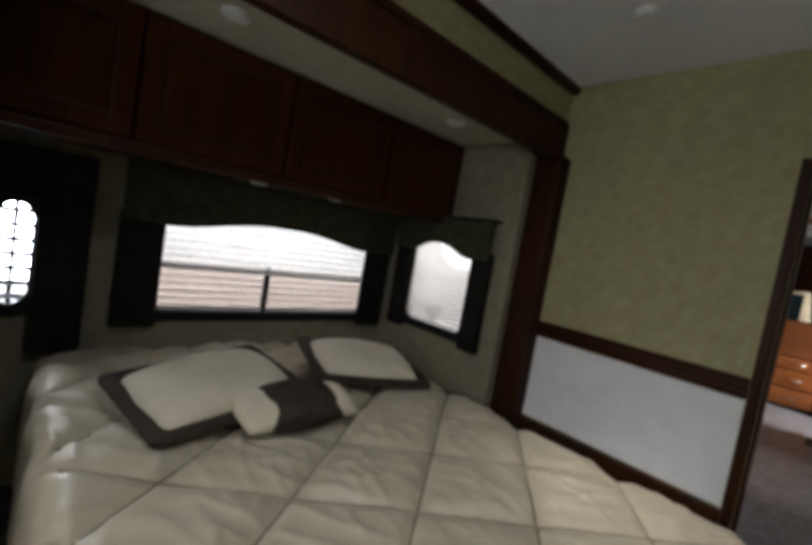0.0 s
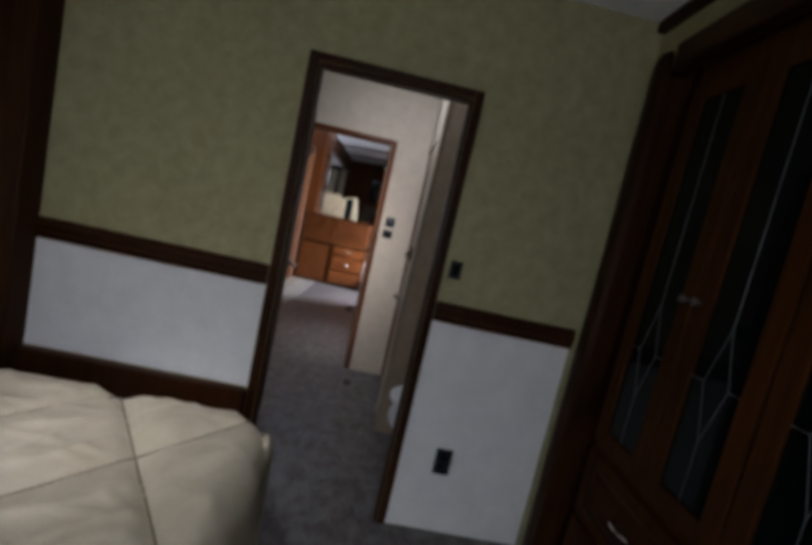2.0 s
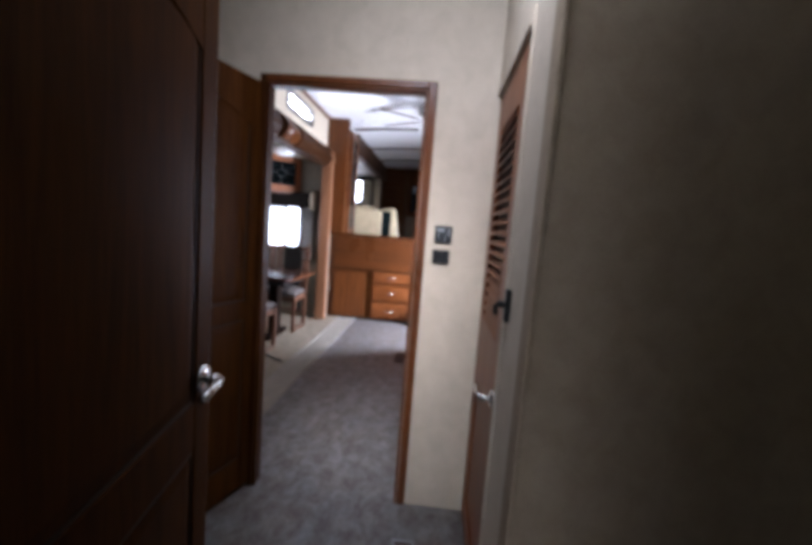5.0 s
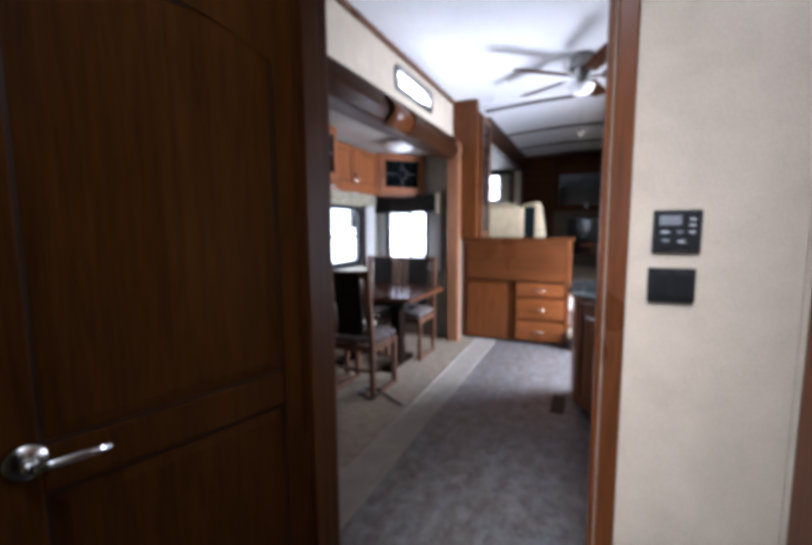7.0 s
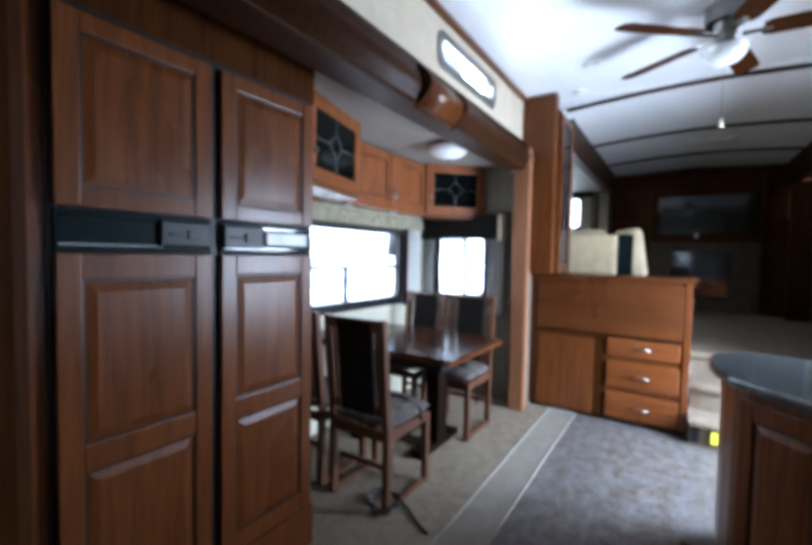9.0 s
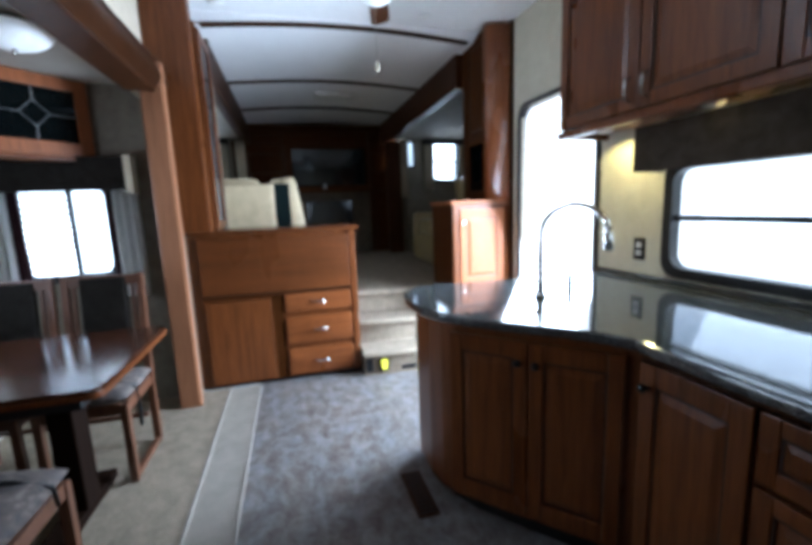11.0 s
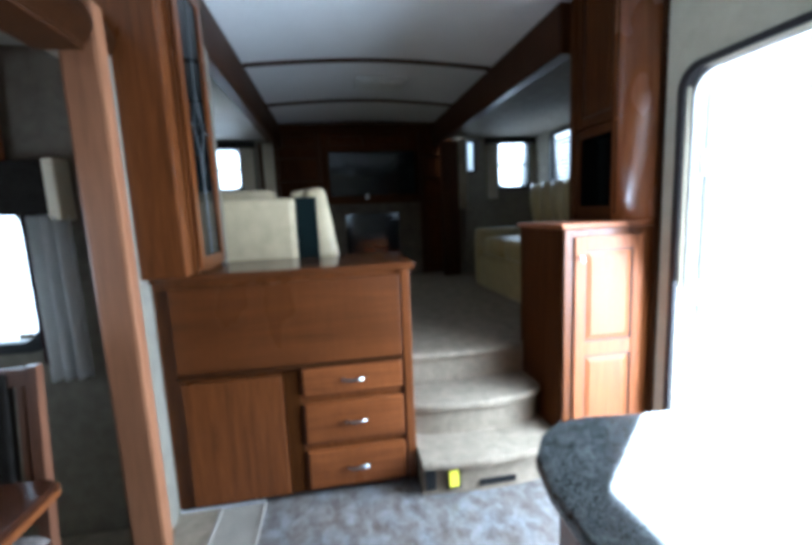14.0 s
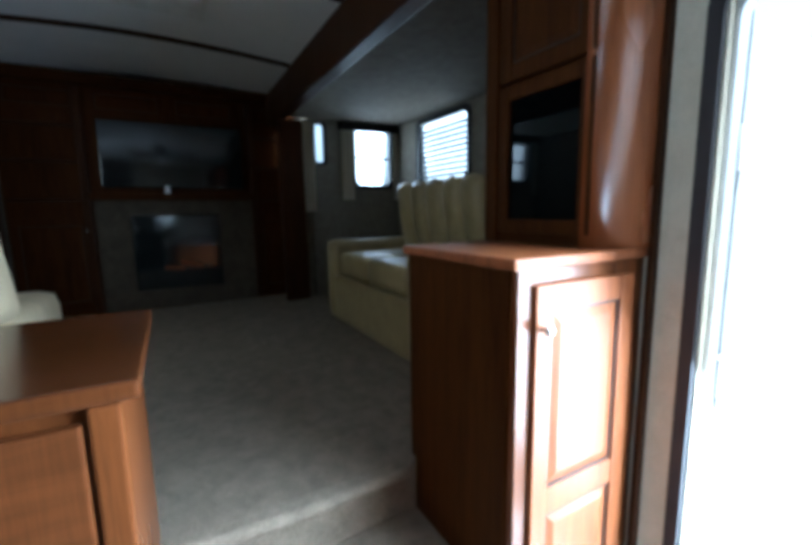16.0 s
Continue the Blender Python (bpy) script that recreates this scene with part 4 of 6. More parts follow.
# ---- bedroom things ----
def quilted(u, v):
    """Height of the stitched diamonds at a place on the bed."""
    a, b = ((BX0 + u - 0.41) / 0.285 + (BY0 + v - 1.33) / 0.22) / 2, ((BX0 + u - 0.41) / 0.285 - (BY0 + v - 1.33) / 0.22) / 2
    da, db = abs(a - round(a)), abs(b - round(b))
    puff = (1 - math.exp(-da / 0.08)) * (1 - math.exp(-db / 0.08))
    along, across = u - v, u + v
    warp = 0.5 * noise.noise(Vector((u * 2.1, v * 2.3, 7.7)))
    pull = 1 - abs(noise.noise(Vector((along * 2.6, across * 9 + warp * 3, 1.3))))
    pull2 = 1 - abs(noise.noise(Vector((v * 3.0 + warp, u * 13, 5.1))))
    low = noise.noise(Vector((u * 3, v * 4, 0.3))) * 0.007
    return 0.03 * puff + low + (0.013 * pull ** 6 + 0.008 * pull2 ** 7) * (0.25 + 0.75 * puff)


bed = thing("bed", "made double bed with a gold quilted comforter in the slide", "bed")
BX0, BX1, BY0, BY1 = -0.14, 1.60, 0.36, 2.72
part("base", boxes((BX0 + 0.06, BY0 + 0.1, 0.0, BX1 - 0.06, BY1, 0.34), bevel=0.01), TRIM_WOOD, bed)
part("mattress", boxes((BX0 + 0.03, BY0 + 0.05, 0.34, BX1 - 0.03, BY1, 0.58), bevel=0.06), SHAM, bed)
bm = bmesh.new()
NX, NY = 250, 270
grid = []
for j in range(NY + 1):
    row = []
    for i in range(NX + 1):
        sx, sy = -0.42 + (BX1 - BX0 + 0.84) * i / NX, -0.42 + (BY1 - BY0 + 0.42) * j / NY
        r = 0.09

        def fold(s, size, both):
            """Along the top, over a rounded edge and down."""
            if s < r:
                e = r - s
                q = math.pi / 2 * r
                if e < q:
                    return r - r * math.sin(e / r), -r * (1 - math.cos(e / r))
                return 0.0 - 0.03 * (e - q), -r - (e - q)
            if both and s > size - r:
                x, z = fold(size - s, size, False)
                return size - x, z
            return s, 0.0
        x, dz1 = fold(sx, BX1 - BX0, True)
        y, dz2 = fold(sy, BY1 - BY0, False)
        corner = min(dz1, dz2) if dz1 * dz2 > 0 else dz1 + dz2
        hang = min(1.0, -corner / 0.1)
        rip = 0.012 * hang * math.sin((x + y) * 17 + noise.noise(Vector((x * 3, y * 3, 2))) * 3)
        z = 0.605 + corner + quilted(sx, sy) * (1 - 0.5 * hang)
        if dz1 * dz2 > 0:
            x += 0.05 * (1 if sx < r else -1) * 1
            y += 0.05
        row.append(bm.verts.new((BX0 + x + (rip if hang and dz1 < 0 else 0), BY0 + y + (rip if hang and dz2 < 0 else 0), max(0.03, z))))
    grid.append(row)
for j in range(NY):
    for i in range(NX):
        bm.faces.new((grid[j][i], grid[j][i + 1], grid[j + 1][i + 1], grid[j + 1][i]))
comforter = part("comforter", bm, QUILT, bed, "gold satin comforter stitched in diamonds", True)
# Thin brown bars along the seams carry the grooves' shade in their colour.
for sign in (1, -1):
    for k in range(-9, 10):
        run = []
        for j in range(121):
            x = BX0 + 0.06 + (BX1 - BX0 - 0.12) * j / 120
            y = 1.33 + sign * (2 * k - (x - 0.41) / 0.285) * 0.22
            if BY0 + 0.06 < y < 2.45:
                run.append((x, y, 0.609 + quilted(x - BX0, y - BY0)))
        if len(run) > 8:
            part("stitching", tube(bmesh.new(), run, 0.0034, 6), SEAM_SHADE, comforter, "brown line for the shade in a quilt seam", True)


def cushion(bm, w, d, h, n=18):
    """A plump pillow, thin at its rim."""
    top, low = [], []
    for j in range(n + 1):
        a, b = [], []
        for i in range(n + 1):
            u, v = 2 * i / n - 1, 2 * j / n - 1
            t = (max(0, 1 - abs(u) ** 2.6) * max(0, 1 - abs(v) ** 2.6)) ** 0.5
            wr = 0.012 * noise.noise(Vector((u * 2.5, v * 2.5, w)))
            pinch = 1 - 0.06 * (abs(u) * abs(v))
            x, y = u * w / 2 * pinch, v * d / 2 * pinch
            a.append(bm.verts.new((x, y, h / 2 * t + wr * t)))
            b.append(a[-1] if i in (0, n) or j in (0, n) else bm.verts.new((x, y, -h / 2 * t * 0.7)))
        top.append(a)
        low.append(b)
    for j in range(n):
        for i in range(n):
            bm.faces.new((top[j][i], top[j][i + 1], top[j + 1][i + 1], top[j + 1][i]))
            bm.faces.new((low[j][i], low[j + 1][i], low[j + 1][i + 1], low[j][i + 1]))
    bmesh.ops.recalc_face_normals(bm, faces=bm.faces)
    return bm


def pillow(label, place, w, d, h, border, band=None):
    p = thing("pillow", label, "pillow", "pillows on the bed", place=place)
    part("cushion", cushion(bmesh.new(), w, d, h), SHAM, p, smooth=True)
    bm = bmesh.new()
    if border:
        ring(bm, rounded(-w / 2 - 0.035, -d / 2 - 0.035, w / 2 + 0.035, d / 2 + 0.035, 0.03), rounded(-w / 2 + 0.015, -d / 2 + 0.015, w / 2 - 0.015, d / 2 - 0.015, 0.03), "z", -0.008, 0.008)
        part("flange", bm, BROWN_CLOTH, p, "dark brown sham border")
    if band:
        cushion(bm, w * band, d * 1.08, h * 1.5)
        part("band", bm, BROWN_CLOTH, p, "dark brown woven middle band", True)
    return p


pillow("cream pillow sham with a dark brown border on the bed", pose(0.37, 1.93, 0.72, 7, -5, 12), 0.54, 0.40, 0.17, True)
pillow("cream pillow sham with a dark brown border on the bed", pose(1.15, 2.04, 0.72, 7, 4, -14), 0.54, 0.40, 0.17, True)
pillow("small cream throw pillow with a dark brown band", pose(0.605, 1.70, 0.705, 14, 0, 2), 0.48, 0.22, 0.1, False, 0.66)

ohc = thing("overhead_cabinet", "dark cherry overhead cabinets above the bed", "cabinet")
part("body", boxes((-0.535, 2.20, 1.55, 1.805, 2.755, 2.035), bevel=0.004), DARK_WOOD, ohc)
for k in range(4):
    leaf("door", 0.56, 0.44, [(0.06, 0.38)], DARK_WOOD, ohc, facing(-0.51 + 0.578 * k, 2.176, 1.577, 0), 0.06)
part("light_rail", boxes((-0.535, 2.18, 1.525, 1.805, 2.21, 1.565), bevel=0.006), TRIM_WOOD, ohc)


def puck(label, x, y, z, r=0.05, mat=None):
    p = thing("puck_light", label, "lamp")
    bm = bmesh.new()
    cyl(bm, (x, y, z), (x, y, z - 0.014), r, r * 0.9, 24)
    part("trim_ring", bm, WHITE_PLASTIC, p, smooth=False)
    bm = bmesh.new()
    cyl(bm, (x, y, z - 0.014), (x, y, z - 0.018), r * 0.7, n=24)
    part("lens", bm, FROST, p)
    return p


for x, y in ((0.625, 2.42), (1.025, 2.35)):
    puck("round white reading lamp under the overhead cabinet", x, y, 1.549, 0.045)
for x in (0.27, 1.41):
    puck("round white ceiling lamp in the bed slide", x, 1.92, 2.039)
puck("round white ceiling lamp in the bedroom", 1.46, 1.08, 2.379)


def leaded_door(parent, w, h, place, stile, mat, knob=None, centre=0.5, line=0.0025):
    """A framed door with dark leaded glass."""
    d = part("door", boxes((0.002, 0.0175, 0.002, w - 0.002, 0.022, h - 0.002)), mat, parent, place=place)
    for x in (0, w - stile):
        part("stile", boxes((x, 0, 0, x + stile, 0.0165, h), bevel=0.004), mat, d)
    for z in (0, h - stile):
        part("rail", boxes((stile, 0.001, z, w - stile, 0.017, z + stile), bevel=0.004), mat, d)
    part("glass", boxes((stile - 0.003, 0.011, stile - 0.003, w - stile + 0.003, 0.015, h - stile + 0.003)), LEADED, d, "dark leaded glass")
    bm = bmesh.new()
    cx, cz = w / 2, h * centre
    a, b = (w - 2 * stile) / 2, (h - 2 * stile) / 2
    da, db = min(0.075, a * 0.5), min(0.075, b * 0.5) * (1.0 if h < w * 1.5 else 2.2)
    pts = [(cx - da, cz), (cx, cz + db), (cx + da, cz), (cx, cz - db)]
    for k in range(4):
        p, q = pts[k], pts[(k + 1) % 4]
        tube(bm, [(p[0], 0.009, p[1]), (q[0], 0.009, q[1])], line, 6)
    for p, q in ((pts[0], (cx - a, cz)), (pts[2], (cx + a, cz)), (pts[1], (cx, h - stile)), (pts[3], (cx, stile))):
        tube(bm, [(p[0], 0.009, p[1]), (q[0], 0.009, q[1])], line, 6)
    part("leading", bm, LEAD, d)
    if knob:
        bm = bmesh.new()
        cyl(bm, (knob[0], 0, knob[1]), (knob[0], -0.016, knob[1]), 0.006, n=10)
        ball(bm, (knob[0], -0.022, knob[1]), 0.014, 0.011, 0.014, 12, 8)
        part("knob", bm, DARK_NICKEL, d, "small dark nickel knob", True)
    return d


wr = thing("wardrobe", "dark cherry wardrobe with leaded glass doors", "wardrobe")
part("body", boxes((0.2, -0.955, 0.0, 1.76, -0.835, 2.2), bevel=0.004), DARK_WOOD, wr)
part("post", boxes((1.865, -0.955, 0.0, XB - 0.033, -0.75, 2.235), bevel=0.03), TRIM_WOOD, wr)
part("crown", boxes((0.2, -0.8, 2.12, 1.80, -0.735, 2.22), bevel=0.015), TRIM_WOOD, wr)
part("plinth", boxes((0.2, -0.834, 0.0, 1.76, -0.82, 0.09)), TRIM_WOOD, wr)
for k, x in enumerate((1.745, 1.44, 1.135, 0.83)):
    kx = 0.275 if k % 2 == 0 else 0.02
    leaded_door(wr, 0.295, 1.36, facing(x, -0.812, 0.70, 180), 0.06, DARK_WOOD, (kx, 0.62), 0.3, 0.0011)
for k, x in enumerate((1.745, 1.135)):
    leaf("drawer", 0.59, 0.26, [(0.05, 0.21)], DARK_WOOD, wr, facing(x, -0.812, 0.40, 180), 0.05, knob=("bar", 0.295, 0.13))
    leaf("drawer", 0.59, 0.26, [(0.05, 0.21)], DARK_WOOD, wr, facing(x, -0.812, 0.11, 180), 0.05, knob=("bar", 0.295, 0.13))


def plate(name, label, x, y, z, w, h, keys, mat=BLACK, axis="x"):
    """A cover plate on a wall, with its rockers or sockets."""
    p = thing(name, label, name.replace("_", " "))
    part("plate", boxes((x - 0.008, y - w / 2, z - h / 2, x - 0.001, y + w / 2, z + h / 2) if axis == "x" else (x - w / 2, y, z - h / 2, x + w / 2, y + 0.008, z + h / 2), bevel=0.003), mat, p)
    for u, v, kw, kh, m in keys:
        b = (x - 0.012, y + u - kw / 2, z + v - kh / 2, x - 0.0075, y + u + kw / 2, z + v + kh / 2) if axis == "x" else (x + u - kw / 2, y + 0.0075, z + v - kh / 2, x + u + kw / 2, y + 0.012, z + v + kh / 2)
        part("rocker", boxes(b, bevel=0.0015), m, p)
    return p


plate("light_switch", "black light switch beside the bedroom door", XB, -0.165, 1.213, 0.054, 0.08, [(0, 0, 0.026, 0.05, BLACK_GLOSS)])
plate("wall_outlet", "black power outlet low on the white wainscot", XB - 0.006, -0.309, 0.351, 0.075, 0.12, [(0, 0.022, 0.034, 0.028, BLACK_GLOSS), (0, -0.022, 0.034, 0.028, BLACK_GLOSS)])
GREY_PLASTIC = plain("grey_plastic", (0.2, 0.21, 0.22), 0.4)
SILVER_PLASTIC = plain("silver_plastic", (0.55, 0.56, 0.57), 0.4)
plate("thermostat", "black thermostat with pale keys and display", XD2, 0.155, 1.347, 0.08, 0.08,
      [(0.012, 0.02, 0.036, 0.018, GREY_PLASTIC), (-0.024, 0.022, 0.01, 0.004, SILVER_PLASTIC), (-0.024, 0.011, 0.01, 0.004, SILVER_PLASTIC), (0.02, -0.002, 0.014, 0.004, SILVER_PLASTIC), (-0.004, -0.002, 0.01, 0.004, GREY_PLASTIC), (-0.024, -0.002, 0.01, 0.004, SILVER_PLASTIC), (0.018, -0.018, 0.012, 0.005, GREY_PLASTIC), (-0.008, -0.02, 0.012, 0.004, SILVER_PLASTIC)])
plate("light_switch", "black double light switch under the thermostat", XD2, 0.159, 1.243, 0.08, 0.066, [(0.018, 0.0, 0.028, 0.046, BLACK), (-0.018, 0.0, 0.028, 0.046, BLACK)])

# toilet beside the hall
wc = thing("toilet", "white porcelain toilet beside the partition", "toilet")
bm = bmesh.new()
cyl(bm, (2.44, -0.42, 0.0), (2.44, -0.40, 0.3), 0.12, 0.17, 24)
ball(bm, (2.46, -0.30, 0.3), 0.18, 0.24, 0.13, 24, 14)
part("bowl", bm, PORCELAIN, wc, smooth=True)
bm = bmesh.new()
ring(bm, [(2.46 + 0.19 * math.cos(radians(15 * k)), -0.30 + 0.25 * math.sin(radians(15 * k))) for k in range(24)], [(2.46 + 0.12 * math.cos(radians(15 * k)), -0.30 + 0.17 * math.sin(radians(15 * k))) for k in range(24)], "z", 0.4, 0.425)
part("seat", bm, PORCELAIN, wc)
part("tank", boxes((2.25, -0.95, 0.38, 2.65, -0.76, 0.78), bevel=0.03), PORCELAIN, wc, smooth=True)
fv = thing("floor_vent", "small pale floor vent beside the hall door", "floor vent")
part("frame", boxes((3.40, 0.17, 0.0, 3.56, 0.27, 0.006), bevel=0.002), GREY_PLASTIC, fv)
for k in range(5):
    part("slat", boxes((3.42 + 0.026 * k, 0.185, 0.004, 3.433 + 0.026 * k, 0.255, 0.008)), DARK_WOOD, fv)

# ---- kitchen things ----
fr = thing("refrigerator", "four-door refrigerator with raised cherry panels and black trim", "refrigerator")
part("body", boxes((4.26, 2.0, 0.0, 5.255, 2.79, 2.06), bevel=0.004), CHERRY, fr)
part("top_panel", boxes((4.06, 1.985, 2.03, 5.26, 2.79, 2.205), bevel=0.004), DARK_WOOD, fr)
part("gap_strip", boxes((4.30, 1.985, 0.2, 5.235, 2.0, 2.03)), BLACK, fr)
part("kick_panel", boxes((4.28, 1.96, 0.0, 5.25, 2.0, 0.20), bevel=0.005), CHERRY, fr)
for x in (4.31, 4.79):
    leaf("door", 0.443, 0.53, [(0.055, 0.475)], CHERRY, fr, facing(x, 1.962, 1.478, 0), 0.06)
    leaf("door", 0.443, 1.145, [(0.075, 0.52), (0.60, 1.07)], CHERRY, fr, facing(x, 1.962, 0.205, 0), 0.06)
for x0, x1, hx in ((4.31, 4.755, 4.66), (4.79, 5.235, 4.88)):
    band = part("handle_band", boxes((x0, 1.972, 1.353, x1, 1.99, 1.475), bevel=0.004), plain("dark_green_trim", (0.003, 0.0075, 0.009), 0.45, spec=0.06), fr, "dark green-black handle band")
    part("groove", boxes((x0 + 0.01, 1.968, 1.45, x1 - 0.01, 1.974, 1.458), (x0 + 0.01, 1.968, 1.37, x1 - 0.01, 1.974, 1.378)), BLACK_GLOSS, band)
    part("handle", boxes((hx - 0.085, 1.955, 1.375, hx + 0.085, 1.975, 1.46), bevel=0.008), BLACK, band, "black recessed handle")
    part("latch", boxes((hx + 0.0, 1.946, 1.40, hx + 0.05, 1.957, 1.43), (hx - 0.06, 1.95, 1.41, hx, 1.957, 1.42), bevel=0.003), BLACK, band)
part("badge", boxes((4.99, 1.966, 1.39, 5.20, 1.974, 1.44), bevel=0.002), SILVER_PLASTIC, fr, "plain silver plate")

# peninsula and counter run
TOP = [(4.3, -0.875), (4.3, -0.05), (5.30, -0.05), (5.42, -0.06), (5.50, -0.02), (5.62, 0.08), (5.74, 0.20), (5.86, 0.31), (5.98, 0.395), (6.10, 0.435), (6.22, 0.445), (6.34, 0.44), (6.45, 0.415), (6.53, 0.36), (6.58, 0.29), (6.59, 0.2), (6.57, 0.05), (6.55, -0.3), (6.54, -0.875)]
ctop = thing("worktop", "dark polished granite-look worktop with a rounded peninsula end", "worktop")
bm = bmesh.new()
prism(bm, TOP, "z", 0.865, 0.905)
bmesh.ops.bevel(bm, geom=[e for e in bm.edges if abs(e.verts[0].co.z - e.verts[1].co.z) < 1e-5], offset=0.012, segments=3, affect="EDGES", profile=0.5)
part("slab", bm, GRANITE, ctop)
part("backsplash", boxes((4.3, -0.879, 0.906, 6.54, -0.862, 0.935), bevel=0.004), GRANITE, ctop)
pc = thing("peninsula_cabinet", "cherry peninsula cabinet with two doors", "cabinet")
bm = bmesh.new()
prism(bm, [(5.44, -0.86), (5.44, -0.115), (5.475, -0.10), (5.95, 0.331), (6.03, 0.37), (6.14, 0.39), (6.32, 0.39), (6.44, 0.36), (6.50, 0.28), (6.51, 0.1), (6.5, -0.86)], "z", 0.08, 0.864)
part("body", bm, CHERRY, pc)
bm = bmesh.new()
prism(bm, [(5.50, -0.86), (5.50, -0.12), (5.93, 0.25), (6.05, 0.31), (6.3, 0.34), (6.44, 0.26), (6.45, -0.86)], "z", 0.0, 0.08)
part("plinth", bm, BLACK, pc)
ang = math.degrees(math.atan2(0.345, 0.38))
ux, uy = math.cos(radians(ang)), math.sin(radians(ang))
# front runs from the wall run's corner to the rounded end, facing the hall
for k in range(2):
    s = 0.012 + 0.328 * k
    # doors open on the side that looks up the room
    px, py = 5.475 + ux * (s + 0.32) - uy * 0.024, -0.1 + uy * (s + 0.32) + ux * 0.024
    leaf("door", 0.32, 0.72, [(0.07, 0.65)], CHERRY, pc, facing(px, py, 0.11, ang + 180), 0.052, knob=("dark", 0.29 if k == 1 else 0.03, 0.64))
bc = thing("base_cabinet", "cherry base cabinet with drawers along the wall", "cabinet")
part("body", boxes((4.32, -0.86, 0.08, 5.437, -0.115, 0.864), bevel=0.003), DARK_WOOD, bc)
part("plinth", boxes((4.32, -0.86, 0.0, 5.437, -0.17, 0.08)), BLACK, bc)
leaf("door", 0.34, 0.72, [(0.07, 0.65)], CHERRY, bc, facing(5.425, -0.092, 0.11, 180), 0.055, knob=("dark", 0.03, 0.64))
for k, x in enumerate((5.07,)):
    for z, h in ((0.65, 0.18), (0.38, 0.25), (0.11, 0.25)):
        leaf("drawer", 0.72, h, [(0.045, h - 0.045)], CHERRY, bc, facing(x, -0.092, z, 180), 0.045, knob=("bar", 0.36, h / 2))
fa = thing("faucet", "chrome gooseneck faucet on the worktop", "faucet")
bm = bmesh.new()
cyl(bm, (6.06, -0.14, 0.905), (6.06, -0.14, 0.93), 0.03, 0.024, 20)
cyl(bm, (6.06, -0.14, 0.93), (6.06, -0.14, 1.02), 0.018, n=16)
part("base", bm, CHROME, fa, smooth=True)
bm = bmesh.new()
sp = [(6.06, -0.14, 1.0), (6.06, -0.14, 1.16)] + [(6.06 - 0.11 * (1 - math.cos(radians(15 * k))), -0.14 - 0.1 * (1 - math.cos(radians(15 * k))) * 0.9, 1.2 + 0.13 * math.sin(radians(15 * k))) for k in range(12)]
tube(bm, sp, 0.0115, 12)
part("spout", bm, CHROME, fa, smooth=True)
bm = bmesh.new()
e = Vector(sp[-1])
cyl(bm, e, e + Vector((0.0, -0.005, -0.1)), 0.014, 0.019, 16)
part("spray_head", bm, CHROME, fa, smooth=True)
bm = bmesh.new()
tube(bm, [(6.06, -0.14, 0.975), (6.09, -0.10, 0.985), (6.13, -0.06, 0.995)], 0.008, 8)
part("lever", bm, CHROME, fa, smooth=True)
sd = thing("soap_dispenser", "small black soap dispenser beside the faucet", "dispenser")
bm = bmesh.new()
cyl(bm, (6.14, -0.36, 0.905), (6.14, -0.36, 0.98), 0.015, 0.012, 14)
part("stem", bm, BLACK, sd, smooth=True)
bm = bmesh.new()
tube(bm, [(6.14, -0.36, 0.98), (6.13, -0.35, 0.995), (6.08, -0.32, 0.99)], 0.007, 8)
part("nozzle", bm, BLACK, sd, smooth=True)

uc = thing("wall_cabinet", "cherry wall cabinets over the kitchen window", "cabinet")
part("body", boxes((4.3, -0.876, 1.72, 6.52, -0.575, 2.45), bevel=0.004), CHERRY, uc)
part("crown", boxes((4.3, -0.876, 2.45, 6.54, -0.54, 2.52), bevel=0.015), CHERRY, uc)
part("light_rail", boxes((4.3, -0.60, 1.685, 6.53, -0.545, 1.725), (6.50, -0.876, 1.685, 6.53, -0.6, 1.725), bevel=0.006), CHERRY, uc)
for k in range(4):
    leaf("door", 0.545, 0.70, [(0.06, 0.64)], CHERRY, uc, facing(6.515 - 0.553 * k, -0.552, 1.735, 180), 0.06, knob=("upright", 0.5 if k % 2 == 0 else 0.045, 0.09))
for x in (6.35, 5.75, 5.15):
    puck("round white lamp under the kitchen wall cabinet", x, -0.72, 1.718, 0.045)
kv = thing("window_valance", "dark brown valance box over the kitchen window", "valance")
part("front", boxes((4.5, -0.72, 1.47, 6.13, -0.70, 1.684), bevel=0.006), BROWN_CLOTH, kv)
part("return", boxes((6.11, -0.878, 1.47, 6.13, -0.721, 1.684), bevel=0.006), BROWN_CLOTH, kv)
plate("wall_outlet", "black double outlet on the kitchen wall", 6.24, -0.88, 1.07, 0.075, 0.12, [(0, 0.022, 0.034, 0.028, SILVER_PLASTIC), (0, -0.022, 0.034, 0.028, SILVER_PLASTIC)], axis="y")
fv2 = thing("floor_vent", "brown floor vent in front of the peninsula", "floor vent")
part("frame", boxes((5.95, 0.42, 0.0, 6.27, 0.52, 0.006), bevel=0.002), TRIM_WOOD, fv2)
for k in range(11):
    part("slat", boxes((5.965 + 0.027 * k, 0.435, 0.004, 5.978 + 0.027 * k, 0.505, 0.008)), BLACK, fv2)

